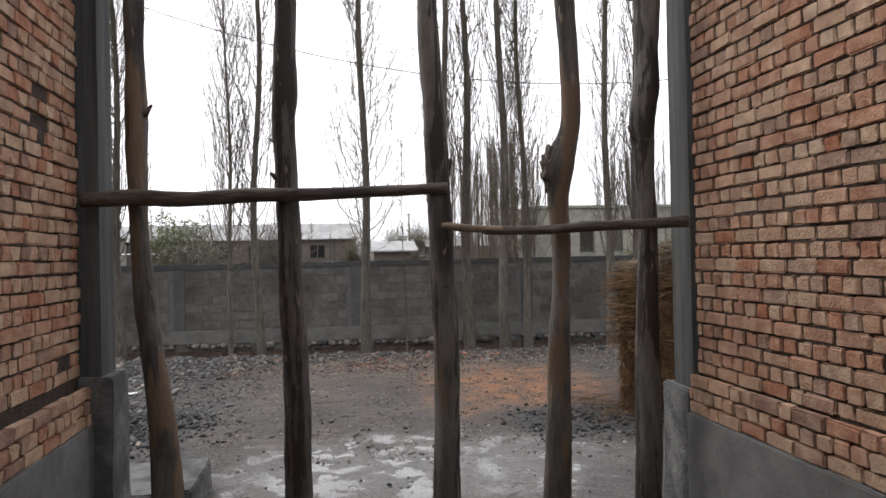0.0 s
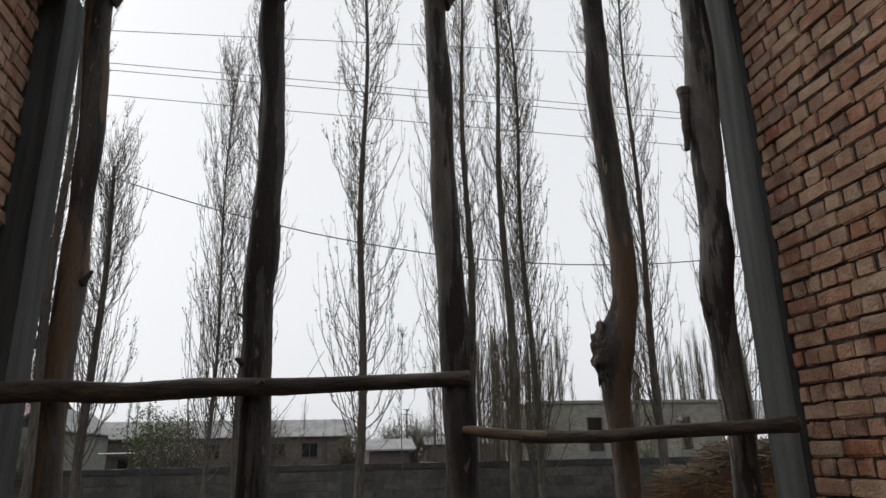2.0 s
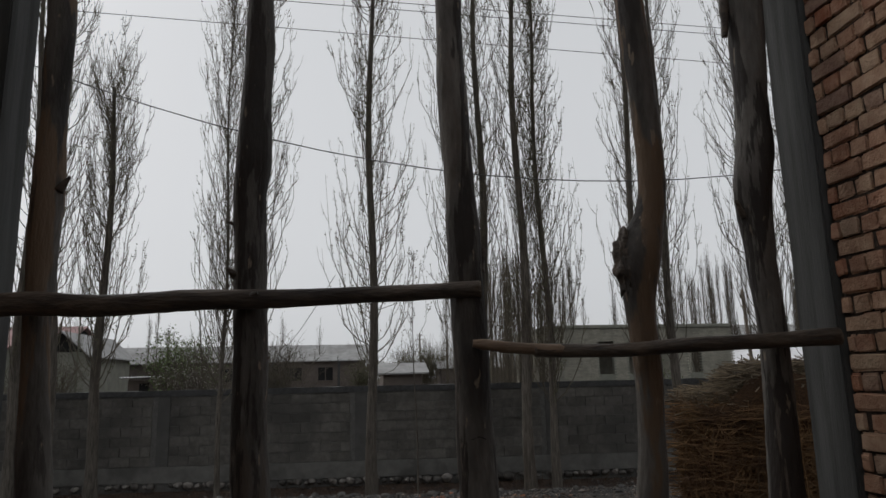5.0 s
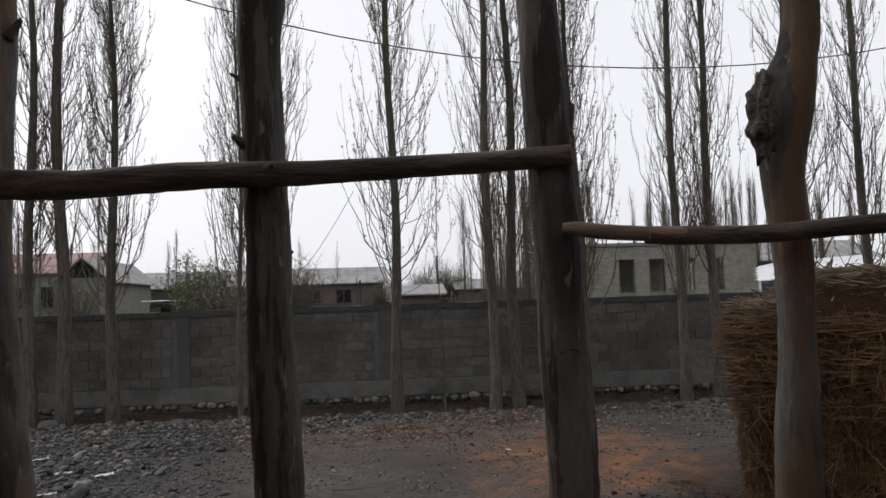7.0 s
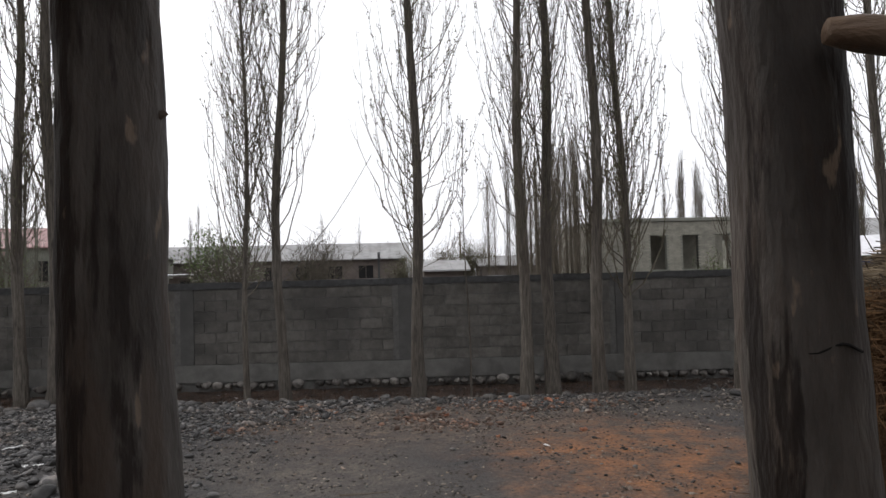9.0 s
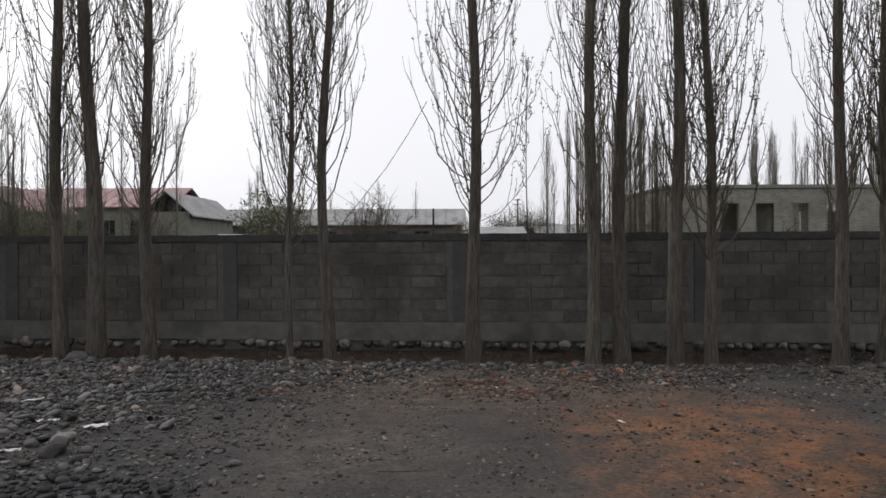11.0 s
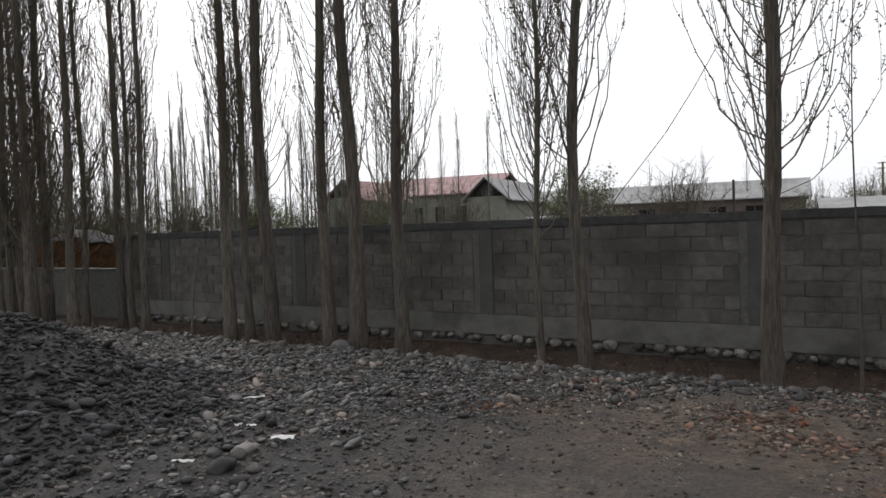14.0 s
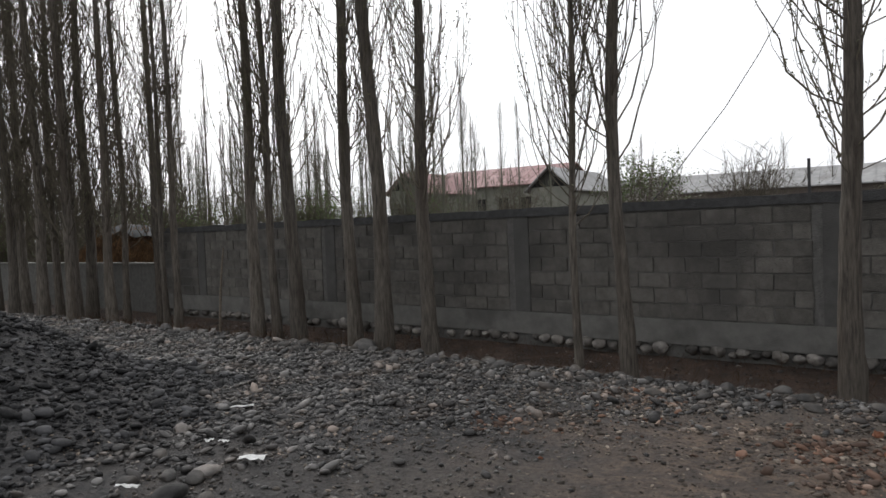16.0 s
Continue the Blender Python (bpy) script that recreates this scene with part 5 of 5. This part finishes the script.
def gable_house(label, x0, x1, y0, y1, eave, ridge, wall_mat, roof_mat, along="x", windows=(), over=0.5):
    """A house with a pitched roof. windows: (x, z, width, height) on the front."""
    e = thing("house", label, "house", at=(x0, y0, 0))
    o = Vector((x0, y0, 0))
    w, d = x1 - x0, y1 - y0
    part("wall", box(0, w, 0, d, 0, eave), wall_mat, e)
    t = 0.12
    n = 1
    if along == "x":
        mid = d / 2
        for s, name in ((-1, "roof_slope"), (1, "roof_slope")):
            ya, yb = (-over, mid) if s < 0 else (d + over, mid)
            drop = (ridge - eave) * over / mid
            v = [(-over, ya, eave - drop), (w + over, ya, eave - drop), (w + over, yb, ridge), (-over, yb, ridge)]
            v += [(a, b, c + t) for a, b, c in v]
            mesh_ob(name, v, [(0, 1, 2, 3), (7, 6, 5, 4), (0, 4, 5, 1), (1, 5, 6, 2), (2, 6, 7, 3), (3, 7, 4, 0)], roof_mat, e)
        for xx in (0.02, w - 0.02):
            # closed panel; the shade of the open gable is in its colour
            mesh_ob("gable", [(xx - 0.02, 0, eave), (xx - 0.02, d, eave), (xx - 0.02, mid, ridge), (xx + 0.02, 0, eave), (xx + 0.02, d, eave), (xx + 0.02, mid, ridge)],
                    [(0, 1, 2), (5, 4, 3), (0, 3, 4, 1), (1, 4, 5, 2), (2, 5, 3, 0)], M_DARK, e, "near-black panel for the shade of an open gable")
        k = int((w + 2 * over) / 1.1)
        for i in range(k + 1):
            xx = -over + (w + 2 * over) * i / k
            v, f = long_box((xx, -over, eave - (ridge - eave) * over / mid + t + 0.02), (xx, mid, ridge + t + 0.02), 0.03, 0.03, 2, 0)
            mesh_ob("roof_seam", v, f, roof_mat, e)
    else:
        mid = w / 2
        for s in (-1, 1):
            xa, xb = (-over, mid) if s < 0 else (w + over, mid)
            drop = (ridge - eave) * over / mid
            v = [(xa, -over, eave - drop), (xa, d + over, eave - drop), (xb, d + over, ridge), (xb, -over, ridge)]
            v += [(a, b, c + t) for a, b, c in v]
            mesh_ob("roof_slope", v, [(0, 1, 2, 3), (7, 6, 5, 4), (0, 4, 5, 1), (1, 5, 6, 2), (2, 6, 7, 3), (3, 7, 4, 0)], roof_mat, e)
        # front gable is closed too, its inner shade painted near-black
        mesh_ob("gable", [(0, 0.02, eave), (w, 0.02, eave), (mid, 0.02, ridge), (0, 0.06, eave), (w, 0.06, eave), (mid, 0.06, ridge)],
                [(2, 1, 0), (3, 4, 5), (0, 1, 4, 3), (1, 2, 5, 4), (2, 0, 3, 5)], M_DARK, e, "near-black panel for the shade of an open gable")
    for wx, wz, ww, wh in windows:
        # the wall has no hole; a near-black panel paints the unlit inside
        win = part("window", box(wx - ww / 2, wx + ww / 2, -0.03, 0.05, wz, wz + wh), M_DARK, e, "near-black panel in place of a window opening")
        part("frame", box(wx - 0.04, wx + 0.04, -0.07, -0.035, wz, wz + wh), M_MUDWALL, win)
        part("sill", box(wx - ww / 2 - 0.1, wx + ww / 2 + 0.1, -0.12, -0.035, wz - 0.1, wz - 0.004), M_MUDWALL, win)
    return e


gable_house("long low house with a pale grey sheet roof", -25.0, 3.1, 79, 87, 4.15, 5.85, M_MUDWALL, M_GREYROOF,
            windows=[(13.5 + 3.4 * k, 1.9, 1.6, 1.4) for k in range(4)])
gable_house("long house with a faded red sheet roof", -41.0, -26.0, 71, 82, 5.7, 7.8, M_LIMEWALL, M_REDROOF, windows=[(1.6 + 2.6 * k, 2.4, 1.1, 1.9) for k in range(5)])
gable_house("small pale house with red roof and dark open gable", -36.7, -33.0, 58.2, 66.5, 5.04, 6.6, M_LIMEWALL, M_REDROOF, along="y", windows=[(1.0, 2.6, 0.7, 1.2), (2.6, 2.6, 0.7, 1.2)])
gable_house("pale outbuilding with a grey roof and dark gable", -23.7, -20.1, 60.8, 72.8, 4.6, 6.2, M_LIMEWALL, M_GREYROOF, along="y")

shed = thing("shed", "low shed with a pale corrugated roof behind the wall", "shed", at=(-12.4, 45, 0))
shed.scale = (1.4, 1.4, 1.1)
part("wall", box(0.12, 1.6, 0.2, 2.2, 0, 1.95), M_MUDWALL, shed)
# shed window is a near-black panel painted as an unlit opening
part("window", box(0.6, 1.0, 0.16, 0.25, 1.3, 1.8), M_DARK, shed, "near-black panel in place of a window opening")
v, f = [], []
for i in range(61):
    xx = -0.1 + 1.95 * i / 60
    zz = 2.12 + 0.035 * math.sin(i * math.pi / 2)
    v += [(xx, -0.3, zz), (xx, 2.5, zz - 0.05), (xx, -0.3, zz + 0.02), (xx, 2.5, zz - 0.03)]
for i in range(60):
    a = i * 4
    f += [(a, a + 4, a + 5, a + 1), (a + 2, a + 3, a + 7, a + 6), (a, a + 2, a + 6, a + 4)]
mesh_ob("roof", v, f, M_WHITE, shed, "pale corrugated roof sheets")

# unfinished pale-brick building
pale = thing("unfinished_building", "unfinished single-storey pale brick building with empty window openings", "building", at=(12.5, 40, 0))
openings = [(2.85 + 1.85 * k, 0.92) for k in range(4)]
rp = random.Random(3)
vb, fb = [], []


def add_box(x0, x1, y0, y1, z0, z1):
    b = len(vb)
    vb.extend([(x0, y0, z0), (x1, y0, z0), (x1, y1, z0), (x0, y1, z0), (x0, y0, z1), (x1, y0, z1), (x1, y1, z1), (x0, y1, z1)])
    fb.extend([(b + 3, b + 2, b + 1, b), (b + 4, b + 5, b + 6, b + 7), (b, b + 1, b + 5, b + 4), (b + 1, b + 2, b + 6, b + 5), (b + 2, b + 3, b + 7, b + 6), (b + 3, b, b + 4, b + 7)])


for c in range(42):
    z = 1.2 + c * 0.08
    x = -0.1 * (c % 2)
    while x < 11.2:
        w = 0.26
        hole = any(o < x + w / 2 < o + ow for o, ow in openings) and z < 3.8
        if not hole:
            add_box(max(0, x), x + w - 0.015, rp.uniform(-0.006, 0.006), 0.3, z, z + 0.065)
        x += w
mesh_ob("brickwork", vb, fb, M_PALEBRICK, pale)
bm = bmesh.new()
edges = [0.0] + [q for o, w in openings for q in (o, o + w)] + [11.2]
for a, b in zip(edges[::2], edges[1::2]):
    box_into(bm, a, b, 0.02, 0.28, 0, 4.57)
for o, w in openings:
    box_into(bm, o, o + w, 0.02, 0.28, 0, 1.9)
    box_into(bm, o, o + w, 0.02, 0.28, 3.8, 4.57)
part("wall", bm, M_LIMEWALL, pale, "pale mortar backing")
part("side_wall", box(0, 0.3, 0.3, 8, 0, 4.57), M_PALEBRICK, pale)
part("back_wall", box(0, 11.2, 8, 8.3, 0, 4.57), M_PALEBRICK, pale)
part("roof", box(-0.1, 11.3, -0.1, 8.4, 4.585, 4.78, 0.02), M_LIMEWALL, pale, "flat pale roof edge")

tent = thing("canopy_shelter", "low shelter with a white sheet roof and blue panels", "shelter", at=(27, 45, 0))
rv = [(0, 0, 2.35), (5, -0.1, 2.5), (13, 0, 2.7), (1.5, 6, 3.1), (6, 6, 3.9), (13, 6, 4.2)]
rv += [(a, q, z + 0.06) for a, q, z in rv]
mesh_ob("roof", rv, [(0, 1, 4, 3), (1, 2, 5, 4), (9, 10, 7, 6), (10, 11, 8, 7), (0, 6, 7, 1), (1, 7, 8, 2), (2, 8, 11, 5), (5, 11, 10, 4), (4, 10, 9, 3), (3, 9, 6, 0)], M_WHITE, tent, "slack white sheet roof")
for i in range(6):
    part("post", box(0.1 + 2.1 * i, 0.25 + 2.1 * i, 0.02, 0.17, 0, 2.36), M_WHITE, tent, "white post")
    if i < 5:
        part("panel", box(0.3 + 2.1 * i, 2.0 + 2.1 * i, 0.05, 0.12, 0, 2.2), M_BLUE, tent, "dark blue panel")
gable_house("distant house with a grey sheet roof", 33, 50, 62, 70, 4.6, 6.4, M_LIMEWALL, M_GREYROOF)
pole = thing("utility_pole", "dark wooden utility pole behind the wall", "utility pole", at=(18.7, 30, 0))
v, f = log_mesh([(0, 0, 0, 0.09), (-0.1, 0, 3, 0.08), (-0.2, 0, 5.6, 0.07)], 10, 0.4, 0.05)
mesh_ob("mast", v, f, M_PLANK, pole, smooth=True)
mast = thing("utility_pole", "distant utility pole with cross-arms", "utility pole", at=(9.6, 82, 0))
v, f = log_mesh([(0, 0, 0, 0.12), (0, 0, 4, 0.10), (0, 0, 7.0, 0.08)], 8, 0.6, 0.03)
mesh_ob("mast", v, f, M_PLANK, mast)
for z in (6.4, 6.9):
    mesh_ob("cross_arm", *long_box((-0.4, 0, z), (0.4, 0, z), 0.04, 0.04, 2, 0), M_PLANK, mast)
for x, y, z in ((0.35, 18.5, 2.4), (0.2, 45, 3.4)):
    p2 = thing("fence_post", "dark iron post behind the wall", "post", at=(x, y, 0))
    mesh_ob("upright", *long_box((0, 0, 0), (0, 0, z), 0.02, 0.02, 2, 0), M_WIRE, p2)
for x, y, w, h in ((11.5, 78, 9, 3.0), (3.8, 58, 3.2, 2.4), (16, 90, 10, 3.6)):
    gable_house("far low farm building with a grey roof", x, x + w, y, y + 5, h, h + 0.7, M_MUDWALL, M_GREYROOF)

# ---------------- shrubs and far trees ----------------


def shrub(x, y, height, width, seed, label, leaf_mat, leaves=900, stems=60, leaf=0.05, thick=0.02):
    rng = np.random.default_rng(seed)
    e = thing("shrub", label, "shrub", at=(x, y, -0.02))
    br, lf = Tubes(), Tubes()
    for i in range(stems):
        a = rng.uniform(0, 6.28)
        out = width * 0.5 * rng.uniform(0.2, 1.0)
        top = height * rng.uniform(0.55, 1.0) * (1.1 - 0.4 * out / (width * 0.5))
        base = rng.normal(size=2) * width * 0.07
        pts = np.array([(base[0] + math.cos(a) * out * s ** 1.2 + rng.normal() * 0.06 * s, base[1] + math.sin(a) * out * s ** 1.2, top * s ** 0.85) for s in np.linspace(0, 1, 6)])
        br.tube(pts, thick * rng.uniform(0.6, 1.3), 0.006, 3)
        for j in range(7):
            k = rng.integers(1, 5)
            d = np.array([rng.normal() * 0.5, rng.normal() * 0.5, rng.uniform(0.2, 0.9)]) * height * 0.17
            q = pts[k] + (pts[k + 1] - pts[k]) * rng.uniform()
            br.tube(np.array([q, q + d * 0.5 + rng.normal(size=3) * 0.03, q + d]), 0.010, 0.004, 3)
            for g in range(int(leaves / stems / 7) + 1):
                lf.leaf(q + d * rng.uniform(0.1, 1.1) + rng.normal(size=3) * 0.12, leaf * rng.uniform(0.6, 1.3), rng)
    mesh_ob("crown", br.v, br.f, M_TWIG, e)
    mesh_ob("foliage", lf.v, lf.f, leaf_mat, e)
    return e


shrub(-7.9, 40, 5.1, 5.0, 61, "dense shrub with fresh spring-green leaves", M_GREEN, 6000, 90, 0.075)
shrub(-5.9, 33, 3.9, 4.0, 62, "bare shrub with pale blossom", M_BLOSSOM, 900, 120, 0.035)
shrub(-2.6, 34, 4.2, 4.2, 63, "bare grey thicket behind the wall", M_BUD, 900, 130, 0.04)
shrub(-12.5, 35, 4.6, 3.2, 64, "bare orchard tree with budding twigs", M_BUD, 900, 70, 0.04)
shrub(-20.0, 30, 3.9, 3.5, 65, "dense shrub with fresh spring-green leaves", M_GREEN, 3500, 70, 0.06)
shrub(-25.0, 33, 3.7, 4.5, 66, "bare orchard tree with budding twigs", M_BUD, 1500, 90, 0.05)
shrub(-28.0, 30, 4.2, 5.0, 67, "budding shrub with a yellow-green veil", M_GREEN, 2500, 90, 0.05)
shrub(-33.0, 32, 4.0, 6.0, 68, "bare orchard tree with budding twigs", M_BUD, 1500, 90, 0.05)
shrub(17.5, 37, 3.0, 2.0, 69, "small leafing shrub before the building", M_GREEN, 700, 30, 0.05)
shrub(-17.0, 38, 3.4, 4.0, 70, "bare orchard tree with budding twigs", M_BUD, 900, 80, 0.05)
rs = random.Random(44)
for k in range(16):
    sx = -48 + k * 2.1 + rs.uniform(-0.7, 0.7)
    shrub(sx, 33 + rs.uniform(-5, 6) + abs(sx + 30) * 0.1, rs.uniform(3.6, 5.6), rs.uniform(3.2, 5.0), 200 + k, "bare budding orchard tree in a dense thicket", M_GREEN if k % 3 == 0 else M_BUD, 1500, 85, 0.05)
for k in range(11):
    shrub(-23.5 - k * 3.0 + rs.uniform(-0.8, 0.8), 19.6 + k * 0.55 + rs.uniform(-0.6, 1.2), rs.uniform(2.8, 4.2), rs.uniform(3.4, 4.6), 240 + k, "bare budding orchard tree in a dense thicket", M_GREEN if k % 4 == 1 else M_BUD, 1700, 110, 0.045)
for k, (sx, sy, sh) in enumerate(((7.6, 76, 6.2), (10.0, 79, 7.0), (12.4, 82, 6.4), (2.6, 74, 4.6))):
    shrub(sx, sy, sh, 4.6, 260 + k, "grey-green budding trees far behind the wall", M_BUD, 2400, 110, 0.07)
shrub(5.5, 70, 5.0, 6.0, 71, "bare grey thicket in the distance", M_BUD, 1500, 120, 0.06)


def far_poplars(name, label, spots, seed, r0=0.02, skin=None):
    rng = np.random.default_rng(seed)
    tb = Tubes()
    for x, y, h, w in spots:
        base = np.array([x, y, 0.0])
        tb.tube(np.array([base, base + (0, 0, h * 0.5), base + (0, 0, h)]), 0.075, 0.015, 5)
        for i in range(int(6.5 * h)):
            t = rng.uniform(0.08, 0.92)
            a = rng.uniform(0, 6.28)
            out = w * (1.1 - 0.8 * t) * rng.uniform(0.3, 1.0)
            l = h * rng.uniform(0.08, 0.2)
            p = base + (0, 0, t * h)
            q = np.array([math.cos(a) * out, math.sin(a) * out, l])
            tb.tube(np.array([p, p + q * (0.65, 0.65, 0.4), p + q * (1, 1, 1.0)]), r0, 0.006, 3)
            for j in range(2):
                s = p + q * rng.uniform(0.3, 0.9)
                tb.tube(np.array([s, s + (rng.normal() * 0.08, rng.normal() * 0.08, 0.3), s + (rng.normal() * 0.14, rng.normal() * 0.14, rng.uniform(0.4, 0.8))]), 0.006, 0.003, 3)
    return tagged(mesh_ob(name, tb.v, tb.f, skin or M_TWIG), label, "trees", kind="stuff")


rf = random.Random(9)
far_poplars("poplar_grove", "grove of bare young poplars behind the pale building", [(10.2 + rf.uniform(0, 34), 52 + rf.uniform(0, 9), rf.uniform(8.5, 12), rf.uniform(0.5, 0.9)) for i in range(80)], 91, 0.013)
far_poplars("poplar_thicket", "thicket of young leafing poplars beside the building", [(9.0 + rf.uniform(0, 3.2), 38 + rf.uniform(0, 6), rf.uniform(6.5, 9.5), rf.uniform(0.5, 0.9)) for i in range(30)], 92, 0.009)
far_poplars("distant_poplar", "single hazy poplar in the distance", [(9.7, 62, 11.0, 1.5), (9.85, 62.3, 10.2, 1.3), (10.5, 63, 8.6, 1.0)], 93, 0.014)
far_poplars("distant_poplars", "far row of bare poplars on the horizon", [(rf.uniform(-110, 70), 130 + rf.uniform(0, 60), rf.uniform(6, 9.5), rf.uniform(1.0, 1.8)) for i in range(150)], 94, 0.016)
far_poplars("poplar_stand", "hazy stand of bare poplars beyond the low wall", [(-62 + rf.uniform(0, 34), 30 + rf.uniform(0, 25), rf.uniform(8, 12), rf.uniform(0.5, 0.9)) for i in range(46)], 95, 0.014)
# the belt's paleness is painted haze, not its own bark
far_poplars("sapling_belt", "dense belt of young poplars behind the low wall, coloured haze-pale green", [(-58 + rf.uniform(0, 44), 27 + rf.uniform(0, 22), rf.uniform(5, 9.5), rf.uniform(0.6, 1.1)) for i in range(95)] + [(-95 + rf.uniform(0, 50), 22 + rf.uniform(0, 22), rf.uniform(5, 9.5), rf.uniform(0.6, 1.1)) for i in range(60)], 97, 0.012, M_HAZE)
far_poplars("poplar_clump", "distant clump of slim poplars by the red roof", [(-19.0, 75, 8.2, 0.7), (-18.2, 75, 9.4, 0.7), (-17.4, 76, 7.6, 0.7), (-13, 90, 9, 0.9), (-6.5, 85, 9.4, 1.0), (-2.0, 80, 8.0, 1.1)], 96, 0.012)

# ---------------- pieces: foundation cobbles, blocks, bricks ----------------
COB = stone_meshes(6, 14, M_FOUND_STONE, "cobble")
rc = random.Random(21)
x = W0 + 0.1
k = 0
while x < 11:
    s = rc.uniform(0.045, 0.09) * (1.3 if rc.random() < 0.15 else 1)
    if rc.random() > 0.12:
        ob = new("cobble", rc.choice(COB))
        ob.matrix_world = Matrix.Translation((x, WY + 0.0 + rc.uniform(-0.02, 0.02), 0.025 + rc.uniform(-0.03, 0.02))) @ Euler((0, rc.uniform(-0.3, 0.3), 0)).to_matrix().to_4x4() @ Matrix.Diagonal((s * 1.1, 0.10, s * 0.82, 1))
        ob.parent = boundary
        k += 1
    x += s * 2.05 + rc.uniform(0, 0.03)


def block_mesh(length, seed):
    rng = random.Random(seed)
    bm = box(0, length, 0, 0.06, 0, ROW - 0.014, 0.005)
    for v in bm.verts:
        v.co += Vector((rng.uniform(-1, 1), rng.uniform(-1, 1), rng.uniform(-1, 1))) * 0.003
    me = bpy.data.meshes.new("cinder_block")
    bm.to_mesh(me)
    bm.free()
    me.materials.append(M_BLOCK)
    return me


FULL, HALF = [block_mesh(0.375, s) for s in range(5)], [block_mesh(0.18, s + 9) for s in range(4)]
rk = random.Random(33)
bv2, bf2 = [], []
count = 0
spans = list(zip([W0] + [p + 0.122 for p in PIL], [p - 0.122 for p in PIL] + [W1]))
for c in range(7):
    z = 0.392 + c * ROW
    for a, b in spans:
        x = a + 0.005
        first = c % 2
        while x < b - 0.12:
            room = b - x
            use = HALF if first or room < 0.385 else FULL
            first = 0
            l = 0.18 if use is HALF else 0.375
            l2 = min(l, room - 0.01)
            m = Matrix.Translation((x, WY + rk.uniform(-0.012, -0.001), z + rk.uniform(-0.003, 0.003))) @ Matrix.Rotation(radians(rk.uniform(-0.5, 0.5)), 4, "Z") @ Matrix.Diagonal((l2 / l, 1, 1, 1))
            me = rk.choice(use)
            if -6 < x < 5.5 and count < 298:
                ob = new("cinder_block", me)
                ob.matrix_world = m
                ob.parent = boundary
                count += 1
            else:
                n0 = len(bv2)
                bv2.extend(tuple(m @ q.co) for q in me.vertices)
                bf2.extend(tuple(n0 + i for i in p.vertices) for p in me.polygons)
            x += l2 + rk.uniform(0.010, 0.016)
tagged(mesh_ob("blockwork", bv2, bf2, M_BLOCK_STUFF, boundary), kind="stuff")

ZC = 1.262 - 0.0765        # a joint of the upper brickwork
lay_bricks(wall_right, brick_plan(6.5, 46, 1), XR, YR, ZC, -1, lambda y, z: y > 2.0 and 1.25 < z < 3.2, 5)
lay_bricks(wall_right, brick_plan(6.5, 3, 2), XR - 0.055, YR + 0.02, BASE_Z + 0.004, -1, lambda y, z: False, 6)
lay_bricks(wall_left, brick_plan(6.5, 46, 3, {(0.4, 20), (0.5, 20), (0.4, 18), (0.5, 17), (0.2, 1), (0.3, 1)}), XL, YL, ZC + 0.06, 1, lambda y, z: y > 3.3 and 1.25 < z < 3.2, 7)
lay_bricks(wall_left, brick_plan(6.5, 3, 4), XL + 0.055, YL + 0.02, BASE_Z + 0.004, 1, lambda y, z: False, 8)
